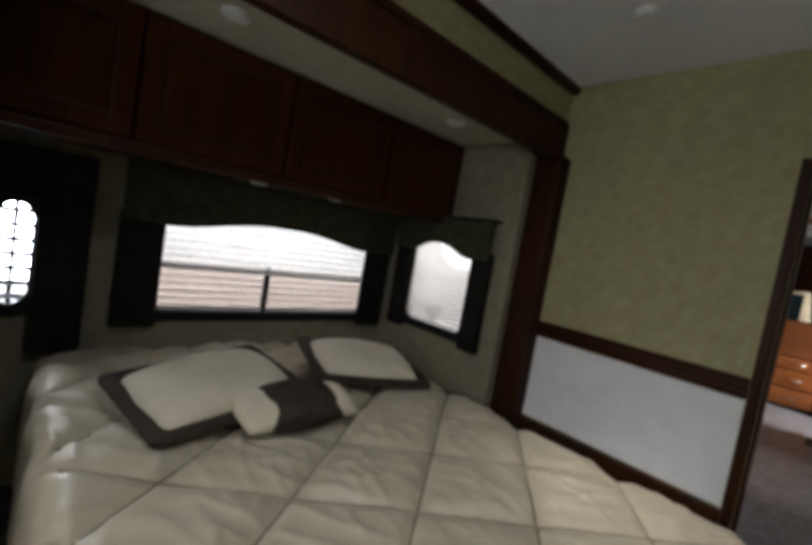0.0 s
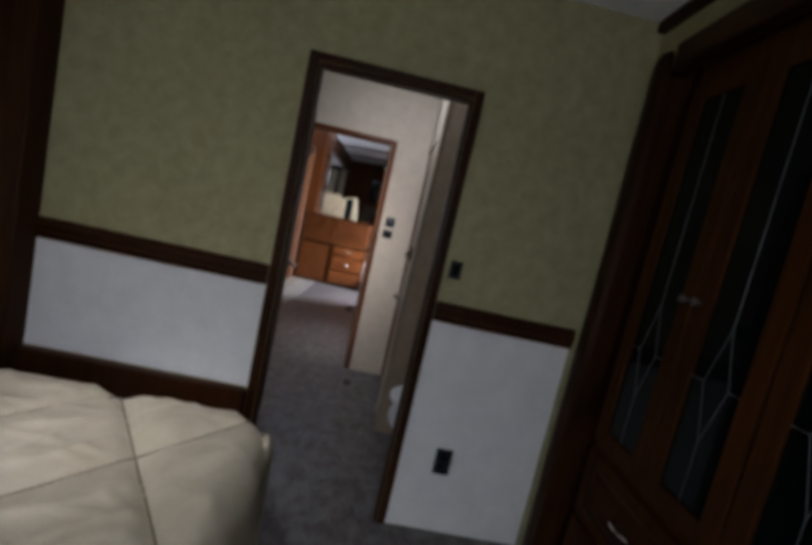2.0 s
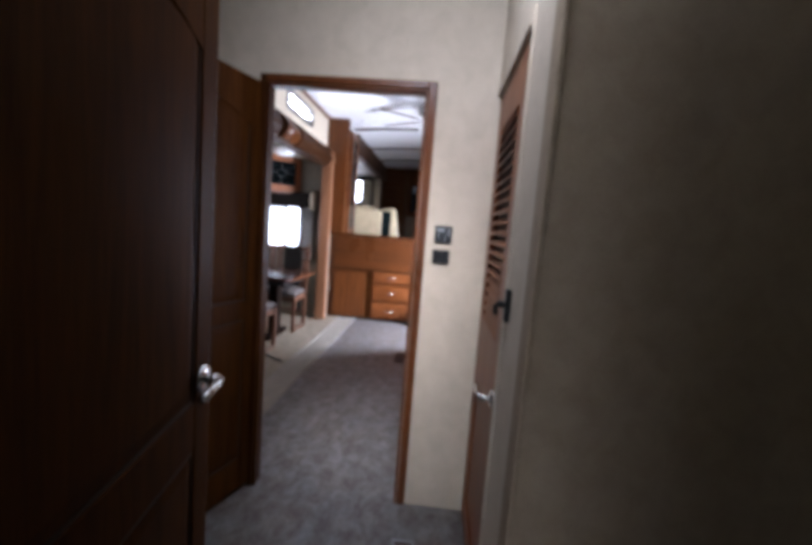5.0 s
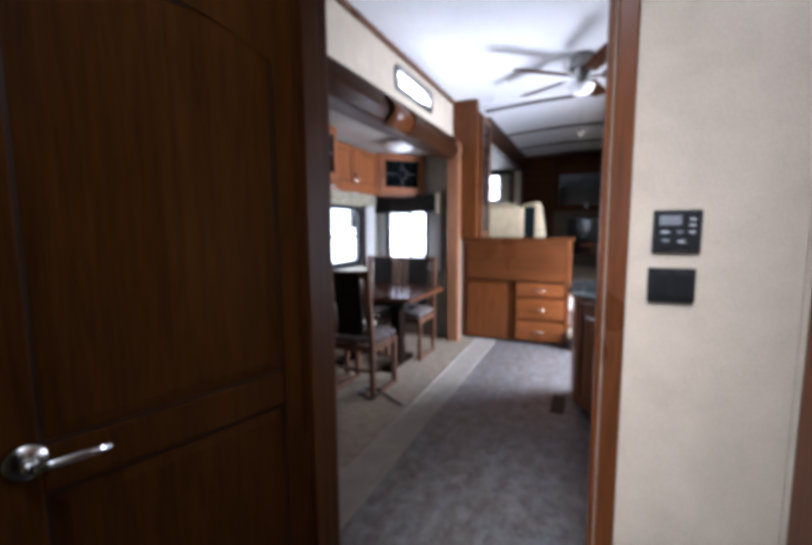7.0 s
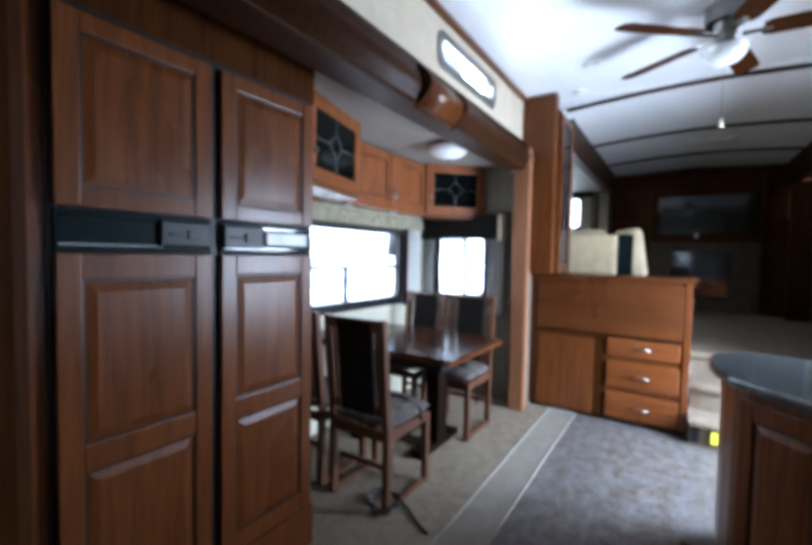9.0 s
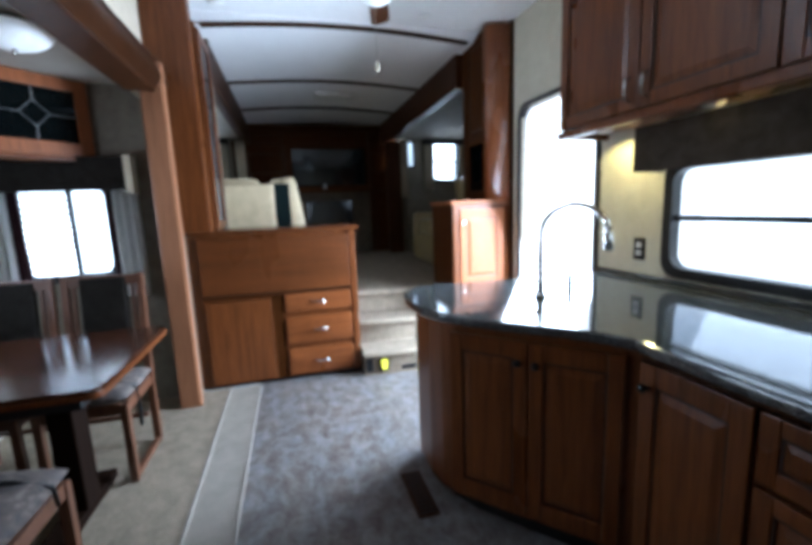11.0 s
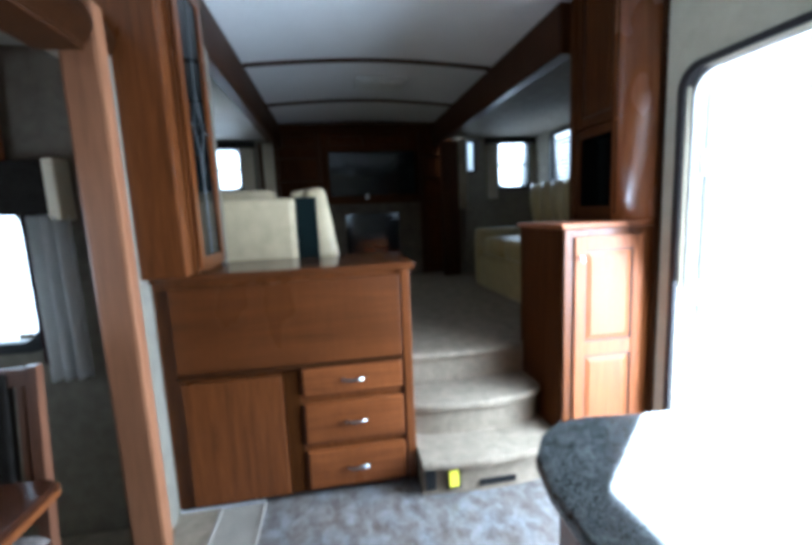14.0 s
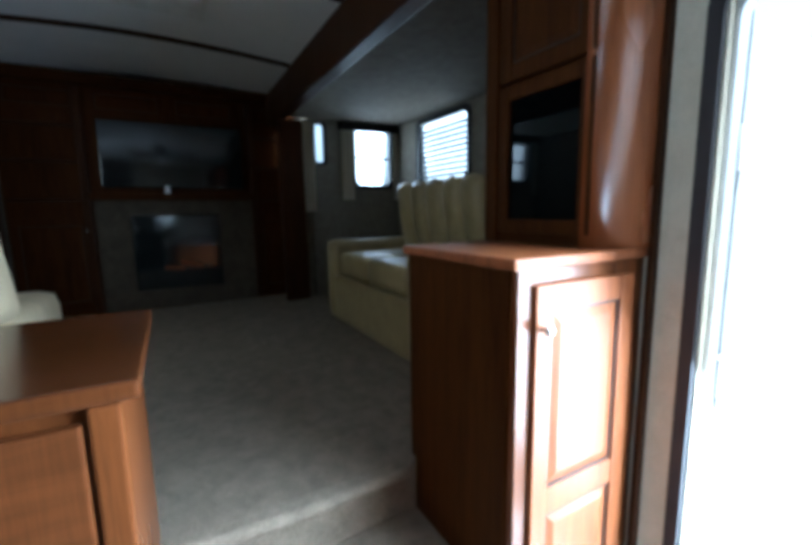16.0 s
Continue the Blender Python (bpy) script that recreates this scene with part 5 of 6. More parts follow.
# dinette upper cabinets
dc = thing("dinette_cabinet", "cherry wall cabinets with two doors over the dinette window", "cabinet")
part("body", boxes((6.13, 2.57, 1.745, 7.20, 2.797, 2.19), bevel=0.004), CHERRY_LIT, dc)
part("light_rail", boxes((6.13, 2.545, 1.72, 7.2, 2.6, 1.755), bevel=0.006), CHERRY_LIT, dc)
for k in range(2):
    leaf("door", 0.52, 0.42, [(0.055, 0.365)], CHERRY_LIT, dc, facing(6.14 + 0.53 * k, 2.547, 1.757, 0), 0.055, knob=("upright", 0.49 if k == 0 else 0.03, 0.1), arch=0.025)
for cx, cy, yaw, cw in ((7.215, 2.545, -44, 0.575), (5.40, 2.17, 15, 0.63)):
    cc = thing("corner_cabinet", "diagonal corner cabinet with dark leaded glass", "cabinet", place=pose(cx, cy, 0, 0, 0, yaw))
    part("body", boxes((0.0, 0.024, 1.735, cw, 0.2, 2.205), bevel=0.003), CHERRY_LIT, cc)
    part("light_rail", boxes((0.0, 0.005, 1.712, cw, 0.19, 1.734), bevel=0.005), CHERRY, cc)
    leaded_door(cc, cw, 0.46, Matrix.Translation((0, 0, 1.745)), 0.075, CHERRY_LIT, (0.045, 0.15))
solid("corner_filler", boxes((5.258, 2.3, 1.74, 5.6, 2.797, 2.2), (5.601, 2.575, 1.74, 6.128, 2.797, 2.2)), CHERRY_LIT, "cherry filler beside the refrigerator cabinet", "cabinet")
for x in (6.3, 6.9):
    puck("round lamp under the dinette cabinet", x, 2.68, 1.744, 0.04)
structure("trim_floral_border", boxes((5.26, 2.765, 1.60, 7.54, 2.797, 1.732), bevel=0.006), FLORAL, "floral cloth border over the dinette window")
ev = thing("window_valance", "black padded valance over the dinette end window", "valance")
part("front", boxes((7.55, 1.975, 1.525, 7.565, 2.79, 1.742), (7.566, 1.976, 1.725, 7.658, 2.79, 1.741), bevel=0.006), DARK_CLOTH, ev)
part("end_block", boxes((7.545, 1.93, 1.50, 7.655, 1.975, 1.75), bevel=0.008), SHAM, ev, "cream end block")


def drape(bm, x, y0, y1, z0, z1, axis="x", waves=3, amp=0.012):
    n = waves * 8
    f = []
    for k in range(n + 1):
        u = y0 + (y1 - y0) * k / n
        o = x + amp * math.sin(2 * math.pi * waves * k / n)
        f.append([bm.verts.new((o, u, z) if axis == "x" else (u, o, z)) for z in (z0, z0 + 0.12, z1)])
    for a, c in zip(f, f[1:]):
        for j in range(2):
            bm.faces.new((a[j], c[j], c[j + 1], a[j + 1]))
    bmesh.ops.solidify(bm, geom=bm.faces[:], thickness=0.004)
    return bm


def curtain(label, cloth, x, u0, u1, z0, z1, axis="x", waves=3, amp=0.012):
    return solid("curtain", drape(bmesh.new(), x, u0, u1, z0, z1, axis, waves, amp), cloth, label, "curtain", "dinette curtains", smooth=True)


curtain("white gathered curtain beside the dinette end window", WHITE_CLOTH, 7.57, 1.92, 2.07, 0.82, 1.52, waves=3, amp=0.03)
curtain("dark maroon curtain lining beside the dinette end window", MAROON, 7.62, 2.072, 2.125, 0.88, 1.53, waves=2, amp=0.008)
curtain("dark maroon curtain lining beside the dinette end window", MAROON, 7.615, 2.60, 2.665, 0.90, 1.53, waves=2, amp=0.008)
curtain("white gathered curtain beside the dinette end window", WHITE_CLOTH, 7.605, 2.667, 2.78, 0.84, 1.53, waves=3, amp=0.018)
curtain("white gathered curtain beside the wide dinette window", WHITE_CLOTH, 2.755, 7.26, 7.46, 0.86, 1.6, "y", 4, 0.016)
curtain("dark maroon curtain lining beside the wide dinette window", MAROON, 2.765, 7.19, 7.258, 0.88, 1.6, "y", 2, 0.008)
blind("slatted_blind", "white slatted blind in the dinette end window", "x", 7.685, 2.37, 2.66, 1.0, 1.54, 0.045, SLAT, 30, 0.028)

# dinette table and chairs
tb = thing("dinette_table", "dark polished wooden dinette table with a rounded corner", "table")
bm = bmesh.new()
prism(bm, rounded(6.03, 1.66, 6.90, 2.75, 0.05), "z", 0.722, 0.75)
bmesh.ops.bevel(bm, geom=[e for e in bm.edges if abs(e.verts[0].co.z - e.verts[1].co.z) < 1e-5], offset=0.006, segments=2, affect="EDGES")
part("tabletop", bm, TABLE_WOOD, tb)
part("edge_band", ring(bmesh.new(), rounded(6.024, 1.654, 6.906, 2.756, 0.05), rounded(6.04, 1.67, 6.89, 2.74, 0.05), "z", 0.715, 0.735), CHERRY, tb)
part("apron", boxes((6.12, 1.76, 0.645, 6.81, 2.70, 0.715), bevel=0.004), BLACK, tb)
for y in (1.98, 2.5):
    part("pedestal", boxes((6.40, y - 0.05, 0.05, 6.53, y + 0.05, 0.65), bevel=0.01), ESPRESSO, tb)
    part("foot", boxes((6.2, y - 0.05, 0.012, 6.73, y + 0.05, 0.06), bevel=0.012), ESPRESSO, tb)
solid("wooden_tray", boxes((6.08, 2.42, 0.751, 6.36, 2.70, 0.80), bevel=0.01), CHERRY_LIT, "small cherry wooden box on the dinette table", "box")


def build_chair():
    """A chair that faces +x, its back at x = 0, centred on y."""
    c = thing("dining_chair", "wooden dining chair with a dark padded back and floral seat", "chair", "chairs round the dinette table")
    w, d = 0.41, 0.43
    for s in (-1, 1):
        y = s * (w / 2 - 0.02)
        bm = bmesh.new()
        pts = [(0.0, 0.0), (0.036, 0.0), (0.038, 0.44), (-0.025, 1.02), (-0.057, 1.02), (0.0, 0.44)]
        prism(bm, pts, "y", y - 0.017, y + 0.017)
        part("back_post", bm, CHAIR_WOOD, c)
        part("front_leg", boxes((d - 0.035, y - 0.018, 0, d, y + 0.018, 0.42), bevel=0.004), CHAIR_WOOD, c)
        part("side_rail", boxes((0.036, y - 0.012, 0.37, d - 0.036, y + 0.012, 0.425), bevel=0.003), CHAIR_WOOD, c)
        part("floor_runner", boxes((0.03, y - 0.014, 0.004, d - 0.034, y + 0.014, 0.028), bevel=0.003), CHAIR_WOOD, c)
    part("front_rail", boxes((d - 0.03, -w / 2 + 0.038, 0.37, d - 0.008, w / 2 - 0.038, 0.425), bevel=0.003), CHAIR_WOOD, c)
    part("rear_rail", boxes((0.008, -w / 2 + 0.038, 0.37, 0.03, w / 2 - 0.038, 0.425), bevel=0.003), CHAIR_WOOD, c)
    part("stretcher", boxes((0.06, -w / 2 + 0.038, 0.19, 0.08, w / 2 - 0.038, 0.215), bevel=0.003), CHAIR_WOOD, c)
    part("seat", cushion(bmesh.new(), d + 0.02, w + 0.02, 0.12), SEAT_CLOTH, c, "floral padded seat", True, place=Matrix.Translation((d / 2 + 0.015, 0, 0.455)))
    part("top_rail", boxes((-0.012, -w / 2 + 0.036, -0.03, 0.014, w / 2 - 0.036, 0.03), bevel=0.006), CHAIR_WOOD, c, place=pose(-0.04, 0, 0.985, 0, -6.2, 0))
    part("lower_rail", boxes((-0.012, -w / 2 + 0.036, -0.025, 0.014, w / 2 - 0.036, 0.025), bevel=0.006), CHAIR_WOOD, c, place=pose(0.012, 0, 0.53, 0, -6.2, 0))
    part("back_pad", boxes((-0.02, -0.115, -0.27, 0.02, 0.115, 0.235), bevel=0.012), DARK_CLOTH, c, "dark padded back", place=pose(-0.012, 0, 0.77, 0, -6.2, 0))
    for s in (-1, 1):
        part("splat", boxes((-0.008, s * 0.145 - 0.009, -0.22, 0.008, s * 0.145 + 0.009, 0.2), bevel=0.003), CHAIR_WOOD, c, place=pose(-0.012, 0, 0.765, 0, -6.2, 0))
    ribbon = tube(bmesh.new(), [(d * 0.72, -w / 2 - 0.012, 0.40), (d * 0.72, -w / 2 - 0.004, 0.47), (d * 0.70, -w / 4, 0.515), (d * 0.69, 0, 0.522), (d * 0.70, w / 4, 0.515), (d * 0.72, w / 2 + 0.004, 0.47), (d * 0.72, w / 2 + 0.012, 0.36), (d * 0.78, w / 2 + 0.016, 0.26)], 0.008, 6)
    part("strap", ribbon, BLACK, c, "black strap over the seat", True)
    return c


chair = build_chair()
chair.matrix_basis = pose(5.60, 1.99, 0.012)
copy_thing(chair, pose(5.60, 2.46, 0.012, 0, 0, 2))
copy_thing(chair, pose(7.06, 2.01, 0.012, 0, 0, 180))
copy_thing(chair, pose(7.06, 2.45, 0.012, 0, 0, 178))
bm = bmesh.new()
loop = [(5.66 + 0.10 * math.cos(t * 0.55) * (1 + 0.3 * math.sin(t)), 1.86 + 0.09 * math.sin(t * 0.55), 0.03 + 0.012 * (t % 3)) for t in range(24)]
tube(bm, loop + [(5.70, 1.72, 0.024), (5.63, 1.62, 0.022), (5.60, 1.55, 0.016)], 0.009, 6)
solid("strap", bm, BLACK, "coiled black strap lying under the dinette chair", "strap")

# lamps and fan
dl = thing("dome_lamp", "frosted glass dome lamp on the dinette slide ceiling", "ceiling lamp")
bm = bmesh.new()
cyl(bm, (6.72, 2.06, 2.209), (6.72, 2.06, 2.18), 0.10, 0.115, 28)
part("collar", bm, CHROME, dl, smooth=False)
bm = bmesh.new()
ball(bm, (6.72, 2.06, 2.175), 0.15, 0.15, 0.085, 28, 14)
bmesh.ops.delete(bm, geom=[v for v in bm.verts if v.co.z > 2.19], context="VERTS")
part("bowl", bm, FROST, dl, "white frosted bowl", True)
bm = bmesh.new()
cyl(bm, (6.72, 2.06, 2.10), (6.72, 2.06, 2.07), 0.012, 0.006, 12)
part("finial", bm, CHROME, dl, smooth=True)

fan = thing("ceiling_fan", "ceiling fan with five cherry blades and a frosted lamp", "ceiling fan", place=pose(6.81, 0.41, 0))
bm = bmesh.new()
cyl(bm, (0, 0, 2.779), (0, 0, 2.755), 0.075, 0.105, 28)
cyl(bm, (0, 0, 2.755), (0, 0, 2.67), 0.105, 0.1, 28)
part("motor", bm, DARK_NICKEL, fan)
bm = bmesh.new()
cyl(bm, (0, 0, 2.67), (0, 0, 2.61), 0.06, 0.05, 24)
cyl(bm, (0, 0, 2.61), (0, 0, 2.545), 0.04, n=20)
part("neck", bm, DARK_NICKEL, fan)
bm = bmesh.new()
cyl(bm, (0, 0, 2.56), (0, 0, 2.53), 0.06, 0.108, 28)
part("lamp_collar", bm, CHROME, fan, "bright nickel collar")
for k in range(5):
    a = 57 - 72 * k
    bl = part("blade", prism(bmesh.new(), [(0.16, -0.045), (0.2, -0.058), (0.58, -0.065), (0.62, -0.05), (0.63, 0.0), (0.62, 0.05), (0.58, 0.065), (0.2, 0.058), (0.16, 0.045)], "z", -0.004, 0.004), DARK_WOOD, fan, place=pose(0, 0, 2.605, 0, 0, a) @ pose(0, 0, 0, -13, 0, 0))
    part("blade_arm", boxes((0.07, -0.016, -0.01, 0.2, 0.016, -0.003), bevel=0.002), CHROME, bl)
bm = bmesh.new()
ball(bm, (0, 0, 2.53), 0.105, 0.105, 0.085, 28, 14)
bmesh.ops.delete(bm, geom=[v for v in bm.verts if v.co.z > 2.535], context="VERTS")
part("lamp_bowl", bm, FROST, fan, "white frosted bowl", True)
bm = bmesh.new()
cyl(bm, (0.05, 0, 2.46), (0.05, 0, 2.16), 0.0015, n=6)
part("pull_chain", bm, CHROME, fan)
bm = bmesh.new()
cyl(bm, (0.05, 0, 2.17), (0.05, 0, 2.12), 0.008, 0.016, 12)
part("pull_knob", bm, SHAM, fan, "cream pull knob", True)
for x, y in ((7.23, 1.17), (7.64, -0.15), (7.71, 1.33), (6.77, 0.01)):
    puck("round white recessed ceiling lamp", x, y, 2.779, 0.06)

# ---- desk, steps and tall cabinet ----
dk = thing("desk_cabinet", "cherry desk cabinet with three drawers beside the steps", "cabinet")
DX = 7.711
part("body", boxes((DX + 0.004, 0.475, 0.03, 8.15, 1.705, 1.185), bevel=0.003), CHERRY, dk)
part("plinth", boxes((DX + 0.03, 0.50, 0.0, 8.1, 1.70, 0.03)), BLACK, dk)
part("top", boxes((DX - 0.02, 0.445, 1.187, 8.30, 1.705, 1.222), bevel=0.008), DESK_TOP, dk)
part("upper_panel", boxes((DX - 0.018, 0.53, 0.735, DX + 0.003, 1.63, 1.16), bevel=0.006), CHERRY_ACROSS, dk)
part("corner_stile", boxes((DX - 0.016, 0.475, 0.03, DX + 0.003, 0.522, 1.186), bevel=0.006), CHERRY, dk)
part("shelf_edge", boxes((DX - 0.03, 0.53, 0.715, DX + 0.003, 1.63, 0.734), bevel=0.006), TRIM_WOOD, dk)
part("door", boxes((DX - 0.02, 1.15, 0.04, DX + 0.003, 1.62, 0.69), bevel=0.006), CHERRY, dk)
part("divider", boxes((DX - 0.006, 1.062, 0.04, DX + 0.003, 1.14, 0.70), bevel=0.002), DARK_WOOD, dk)
for z, h in ((0.565, 0.145), (0.30, 0.22), (0.045, 0.215)):
    d = part("drawer", boxes((0, 0, 0, 0.515, 0.026, h), bevel=0.012), CHERRY_DRAWER, dk, place=facing(DX - 0.024, 1.05, z, -90))
    bm = bmesh.new()
    tube(bm, [(0.2, 0, h / 2), (0.205, -0.018, h / 2 + 0.002), (0.235, -0.028, h / 2), (0.28, -0.028, h / 2), (0.31, -0.018, h / 2 + 0.002), (0.315, 0, h / 2)], 0.0075, 8)
    part("handle", bm, NICKEL, d, "brushed nickel bow handle", True)
hu = thing("hutch", "narrow cherry hutch with a dark leaded glass door on the desk", "cabinet")
part("body", boxes((7.715, 1.49, 1.223, 8.155, 1.705, 2.66), bevel=0.004), CHERRY, hu)
leaded_door(hu, 0.43, 1.38, facing(7.72, 1.466, 1.24, 0), 0.06, CHERRY)

st = thing("steps", "three carpeted steps with rounded noses up to the living room", "steps")


def nose(x, bow, y0, y1, r, inset=0.0):
    """Plan of a step: its nose bows forward in the middle and turns back at the open end."""
    ys = [y0 + (y1 - y0) * k / 14 for k in range(15)]
    pts = [(8.098, y0)]
    for y in ys:
        back = r * (1 - math.sqrt(max(0.0, 1 - (1 - min(1.0, (y - y0) / r)) ** 2))) if r else 0.0
        pts.append((x + bow * (y - 0.09) ** 2 + back + inset, y))
    return pts + [(8.098, y1)]


def tread(z, x, bow, y1, r):
    bm = bmesh.new()
    prism(bm, nose(x, bow, -0.334, y1, r), "z", z - 0.05, z)
    rim = [e for e in bm.edges if abs(e.verts[0].co.z - e.verts[1].co.z) < 1e-5 and max(e.verts[0].co.x, e.verts[1].co.x) < 8.09]
    bmesh.ops.bevel(bm, geom=rim, offset=0.02, segments=3, affect="EDGES", profile=0.5)
    return bm


for z, x, bow, y1, r in ((0.20, 7.51, 0.25, 0.47, 0.12), (0.40, 7.745, 0.4, 0.465, 0.05), (0.598, 8.045, 0.15, 0.465, 0.03)):
    part("tread", tread(z, x, bow, y1, r), CARPET, st)
    part("riser", prism(bmesh.new(), nose(x, bow, -0.333, y1 - 0.005, r, 0.04), "z", z - 0.2, z - 0.0505), CARPET, st)
solid("warning_tag", boxes((7.548, 0.27, 0.035, 7.556, 0.35, 0.15), bevel=0.002), BLACK, "black-edged tag on the lowest step", "tag")
solid("warning_label", boxes((7.54, 0.285, 0.05, 7.547, 0.335, 0.14), bevel=0.002), YELLOW, "yellow label on the lowest step", "label")
solid("step_vent", boxes((7.542, -0.03, 0.03, 7.552, 0.17, 0.065), bevel=0.003), BLACK, "black vent strip low on the step", "vent")
solid("step_outlet", boxes((7.565, 0.40, 0.03, 7.578, 0.455, 0.14), bevel=0.003), BLACK, "black outlet beside the desk", "outlet")

TX = 7.622
tc = thing("tall_cabinet", "tall cherry cabinet with a dark glass door beside the entry", "cabinet")
# Lit cherry colour on the front, darker wood on the shaded side panel.
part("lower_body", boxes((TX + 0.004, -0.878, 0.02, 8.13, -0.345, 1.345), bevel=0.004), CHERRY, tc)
part("ledge", boxes((TX - 0.018, -0.878, 1.347, 8.15, -0.32, 1.377), bevel=0.008), CHERRY_LIT, tc)
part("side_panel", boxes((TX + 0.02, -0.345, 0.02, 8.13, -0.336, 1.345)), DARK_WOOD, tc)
leaf("door", 0.40, 1.25, [(0.075, 0.6), (0.68, 1.18)], CHERRY_LIT, tc, facing(TX - 0.02, -0.395, 0.055, -90), 0.06, knob=("knob", 0.02, 1.14))
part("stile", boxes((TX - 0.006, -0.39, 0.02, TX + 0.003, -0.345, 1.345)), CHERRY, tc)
# Dark wood puts the upper part's shade into its colour.
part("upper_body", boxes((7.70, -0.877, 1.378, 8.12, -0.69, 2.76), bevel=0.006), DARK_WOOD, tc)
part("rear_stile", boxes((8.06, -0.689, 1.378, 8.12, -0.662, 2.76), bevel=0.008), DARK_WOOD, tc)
UPPER = facing(8.05, -0.664, 0, 180)
gd = part("door", boxes((0.002, 0.0205, 0.002, 0.378, 0.0235, 0.488)), DARK_WOOD, tc, place=UPPER @ Matrix.Translation((0, 0, 1.415)))
for x in (0, 0.335):
    part("stile", boxes((x, 0, 0, x + 0.045, 0.015, 0.49), bevel=0.004), DARK_WOOD, gd)
for z in (0, 0.445):
    part("rail", boxes((0.045, 0.001, z, 0.335, 0.015, z + 0.045), bevel=0.004), DARK_WOOD, gd)
part("glass", boxes((-0.148, -0.002, -0.203, 0.148, 0.002, 0.203)), MIRROR_GLASS, gd, "dark mirrored glass", place=pose(0.19, 0.012, 0.245, 0, 0, -1.6))
leaf("door", 0.38, 0.80, [(0.055, 0.745)], DARK_WOOD, tc, UPPER @ Matrix.Translation((0, 0, 1.92)), 0.055)
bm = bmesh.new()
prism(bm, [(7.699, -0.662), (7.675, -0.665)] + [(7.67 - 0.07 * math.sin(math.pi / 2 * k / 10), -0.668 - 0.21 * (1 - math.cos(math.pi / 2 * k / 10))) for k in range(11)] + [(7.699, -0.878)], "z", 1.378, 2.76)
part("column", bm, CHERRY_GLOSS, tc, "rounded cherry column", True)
structure("trim_entry_post", boxes((7.585, -0.879, 0.0, 7.604, -0.85, 2.775), bevel=0.004), TRIM_WOOD, "dark trim beside the entry")

# ---- living room things ----
fw = thing("entertainment_wall", "dark cherry entertainment wall with a fireplace and television", "wall unit")
FX = 11.49
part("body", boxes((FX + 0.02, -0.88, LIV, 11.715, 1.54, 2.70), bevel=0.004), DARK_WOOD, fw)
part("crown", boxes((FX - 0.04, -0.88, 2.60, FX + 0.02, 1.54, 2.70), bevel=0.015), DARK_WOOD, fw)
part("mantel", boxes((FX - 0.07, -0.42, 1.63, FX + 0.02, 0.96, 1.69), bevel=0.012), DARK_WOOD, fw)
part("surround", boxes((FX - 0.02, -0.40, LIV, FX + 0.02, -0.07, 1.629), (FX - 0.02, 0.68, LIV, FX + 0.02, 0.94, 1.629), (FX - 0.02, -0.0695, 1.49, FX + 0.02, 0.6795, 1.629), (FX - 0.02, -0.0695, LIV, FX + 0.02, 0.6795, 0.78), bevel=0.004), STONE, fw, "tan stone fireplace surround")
part("television", boxes((FX - 0.03, -0.32, 1.74, FX + 0.019, 0.86, 2.33), bevel=0.008), BLACK_GLOSS, fw, "black flat television")
part("firebox", boxes((FX - 0.012, -0.068, 0.782, FX + 0.018, 0.678, 1.488), bevel=0.004), BLACK_GLOSS, fw, "black glass firebox")
bm = bmesh.new()
cyl(bm, (FX - 0.016, 0.12, 0.98), (FX - 0.016, 0.30, 1.03), 0.02, n=10)
cyl(bm, (FX - 0.016, 0.28, 0.97), (FX - 0.016, 0.44, 0.99), 0.018, n=10)
part("log", bm, EMBER, fw, "reddish log", True)
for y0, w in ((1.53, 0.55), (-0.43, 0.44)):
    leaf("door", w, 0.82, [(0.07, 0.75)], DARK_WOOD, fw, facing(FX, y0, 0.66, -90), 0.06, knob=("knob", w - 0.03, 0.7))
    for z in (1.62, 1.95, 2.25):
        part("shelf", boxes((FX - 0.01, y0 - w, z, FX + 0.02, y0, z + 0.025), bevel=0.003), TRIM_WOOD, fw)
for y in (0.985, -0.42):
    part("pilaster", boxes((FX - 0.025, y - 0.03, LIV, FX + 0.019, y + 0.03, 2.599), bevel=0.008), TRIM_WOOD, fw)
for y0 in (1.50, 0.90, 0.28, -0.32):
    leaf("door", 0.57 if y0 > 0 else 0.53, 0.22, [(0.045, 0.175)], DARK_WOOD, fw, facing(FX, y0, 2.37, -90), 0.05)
jg = thing("ornament", "small white jar on the mantel", "ornament")
bm = bmesh.new()
cyl(bm, (FX - 0.035, 0.36, 1.69), (FX - 0.035, 0.36, 1.76), 0.025, 0.018, 14)
part("jar", bm, PORCELAIN, jg, smooth=True)

cv = thing("ceiling_vent", "white square vent cover on the living room ceiling", "ceiling vent")
part("frame", boxes((9.72, 0.06, 2.73, 10.04, 0.55, 2.757), bevel=0.01), WHITE_PLASTIC, cv)
part("cover", boxes((9.76, 0.10, 2.715, 10.0, 0.51, 2.731), bevel=0.006), WHITE_PLASTIC, cv)

rc = thing("recliner", "cream leather recliner with a flat back panel", "recliner")
part("back_panel", boxes((8.34, 1.08, LIV, 8.46, 1.95, 1.595), bevel=0.03), CREAM, rc, smooth=False)
part("base", boxes((8.46, 1.02, LIV, 9.35, 1.95, 1.0), bevel=0.03), CREAM_DARK, rc)
# Near-black box fills the space between back panel and arm cushion.
part("inner_side", boxes((8.42, 0.945, LIV + 0.1, 8.60, 1.079, 1.6), bevel=0.01), DARK_FILLER, rc, "dark green filler between back panel and arm cushion")
bm = bmesh.new()
box(bm, -0.13, -0.075, 0, 0.12, 0.075, 0.49, 0.06, 4)
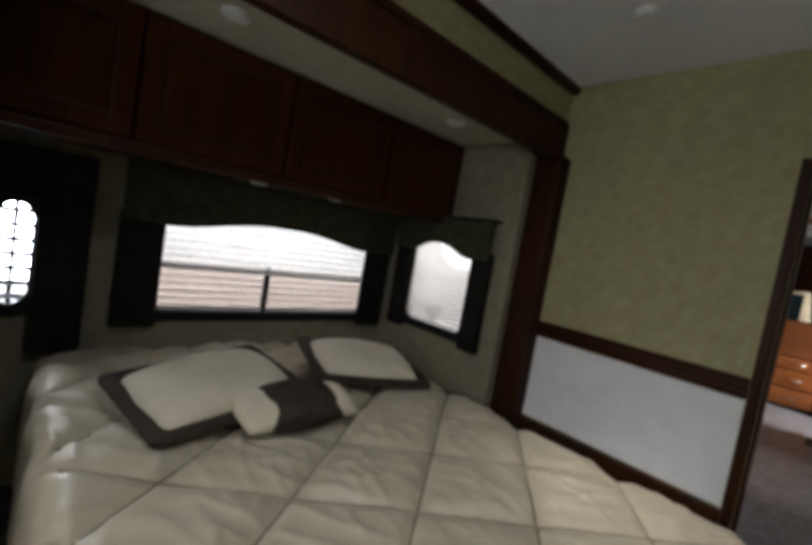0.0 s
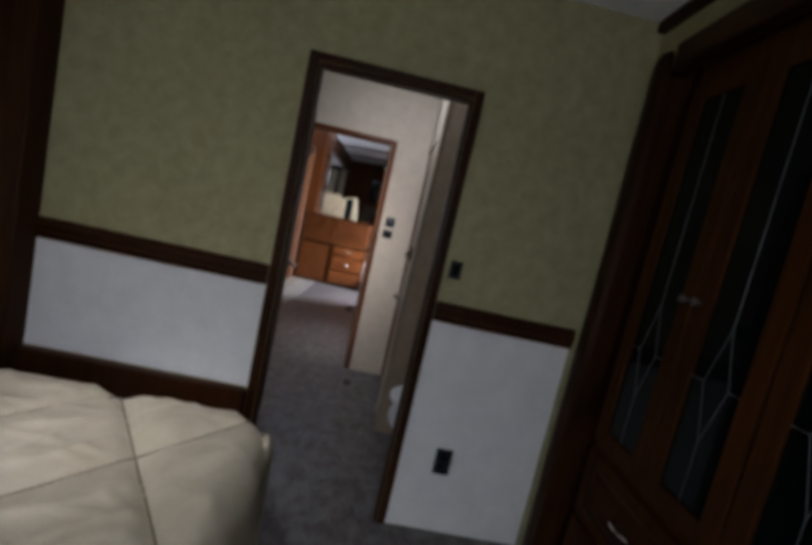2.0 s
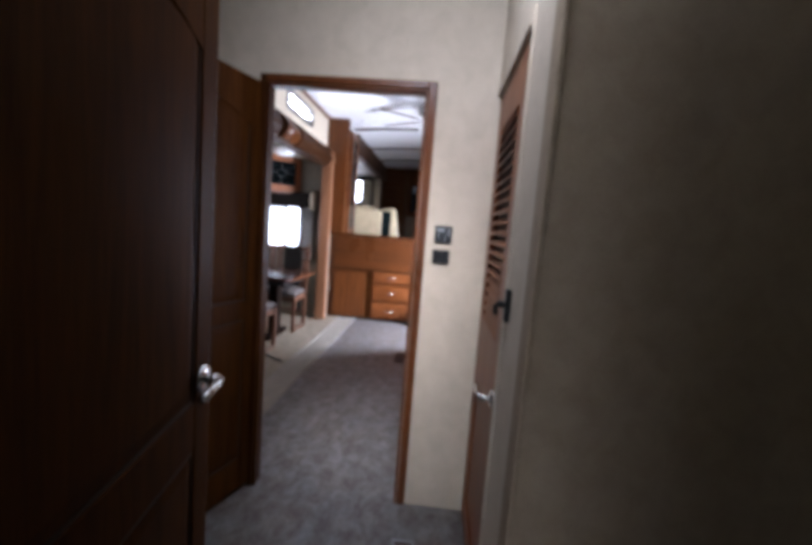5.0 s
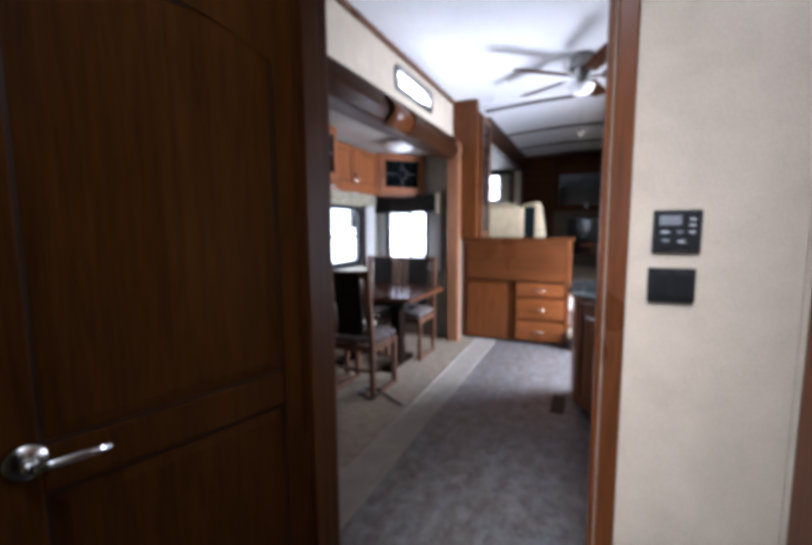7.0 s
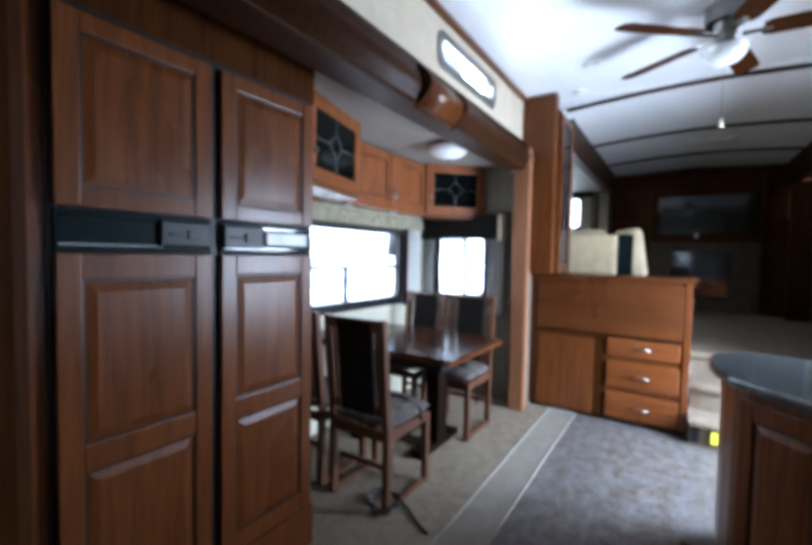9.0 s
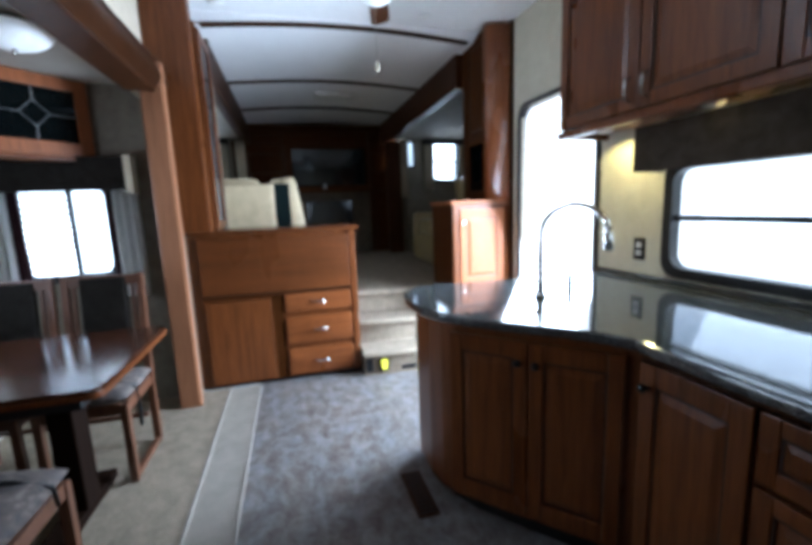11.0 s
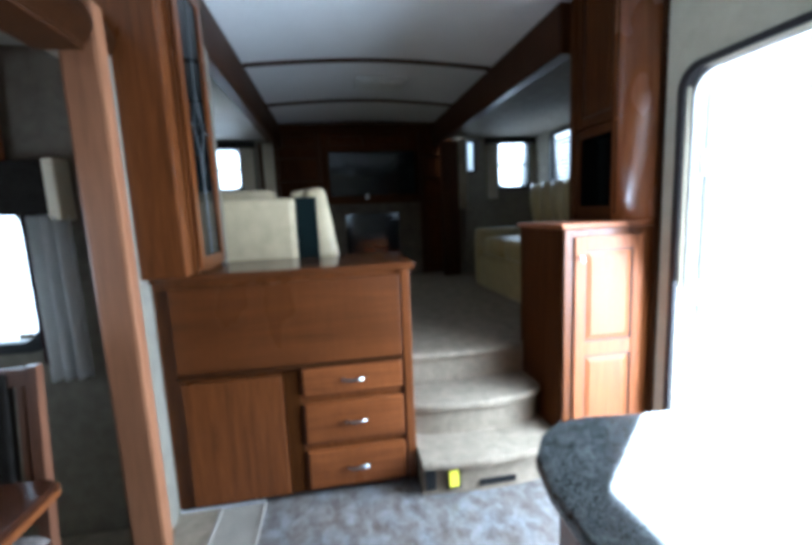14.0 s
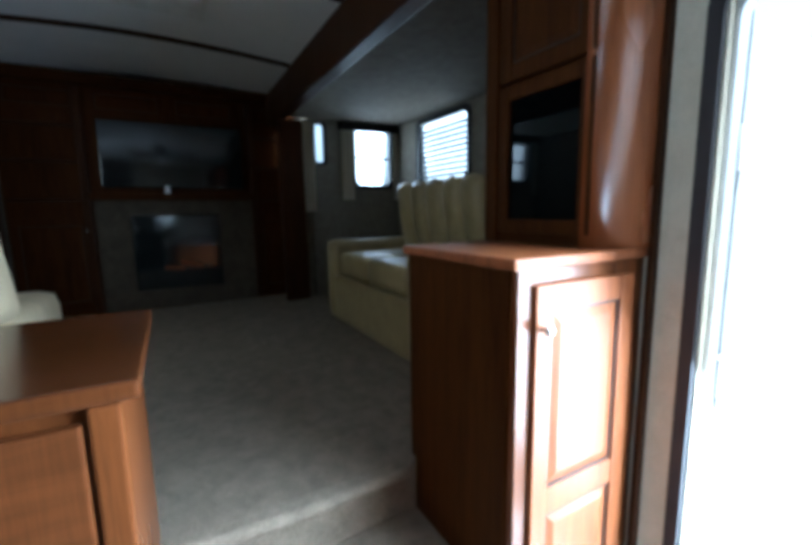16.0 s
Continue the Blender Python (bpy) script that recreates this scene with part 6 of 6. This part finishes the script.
box(bm, -0.1, -0.05, 0.42, 0.1, 0.16, 0.495, 0.035, 4)
part("arm_cushion", bm, CREAM, rc, "plump cream cushion", True, place=pose(8.56, 0.885, 1.17, -9, 9, 0))
part("seat", boxes((8.7, 0.85, 0.95, 9.4, 1.9, 1.16), bevel=0.07), CREAM, rc, smooth=True)
part("headrest", boxes((8.46, 1.2, 1.45, 8.7, 1.9, 1.66), bevel=0.08), CREAM, rc, smooth=True)

sf = thing("sofa", "tan leather sofa with tall tufted back cushions along the slide", "sofa")
part("base", boxes((8.80, -1.6, LIV, 10.33, -0.79, 0.97), bevel=0.03), CREAM_DARK, sf)
for k in range(2):
    part("seat_cushion", boxes((8.98 + 0.56 * k, -1.45, 0.972, 9.535 + 0.56 * k, -0.80, 1.17), bevel=0.05), CREAM_DARK, sf, smooth=True)
for k in range(5):
    part("back_cushion", cushion(bmesh.new(), 0.235, 0.62, 0.2), CREAM_DARK, sf, smooth=True, place=pose(9.10 + 0.225 * k, -1.44, 1.43, 80, 0, 0))
part("back", boxes((8.80, -1.72, LIV, 10.3, -1.52, 1.70), bevel=0.06), CREAM_DARK, sf)
for x in (8.78, 10.17):
    part("armrest", boxes((x, -1.6, LIV, x + 0.18, -0.78, 1.26), bevel=0.06), CREAM_DARK, sf, smooth=True)
blind("slatted_blind", "white slatted blind in the living room side window", "y", -1.99, 9.91, 10.72, 1.81, 2.36, 0.05, SLAT, 40, 0.034)
for y0, y1, z0 in ((-1.42, -1.28, 1.62), (-2.0 + 0.04, -1.9, 1.62)):
    solid("curtain", drape(bmesh.new(), 11.16, y0, y1, z0, 2.42), SHAM, "cream gathered curtain beside the living room window", "curtain", "living room curtains", smooth=True)
solid("curtain", drape(bmesh.new(), 11.165, -0.985, -0.865, 1.5, 2.42), SHAM, "cream gathered curtain beside the slim living room window", "curtain", "living room curtains", smooth=True)
solid("curtain", drape(bmesh.new(), 11.09, 1.52, 1.65, 1.6, 2.395), SHAM, "cream gathered curtain beside the slide post", "curtain", "living room curtains", smooth=True)
for y0, y1 in ((1.78, 1.92), (2.37, 2.47)):
    solid("curtain", drape(bmesh.new(), 11.16, y0, y1, 1.68, 2.36), SHAM, "cream gathered curtain beside the living room window", "curtain", "living room curtains", smooth=True)
for n, y0, y1 in ((1, -1.96, -1.25), (2, 1.75, 2.48)):
    solid("window_valance", boxes((11.13, y0, 2.35, 11.18, y1, 2.435), bevel=0.008), DARK_CLOTH, "dark valance over the living room window", "valance")
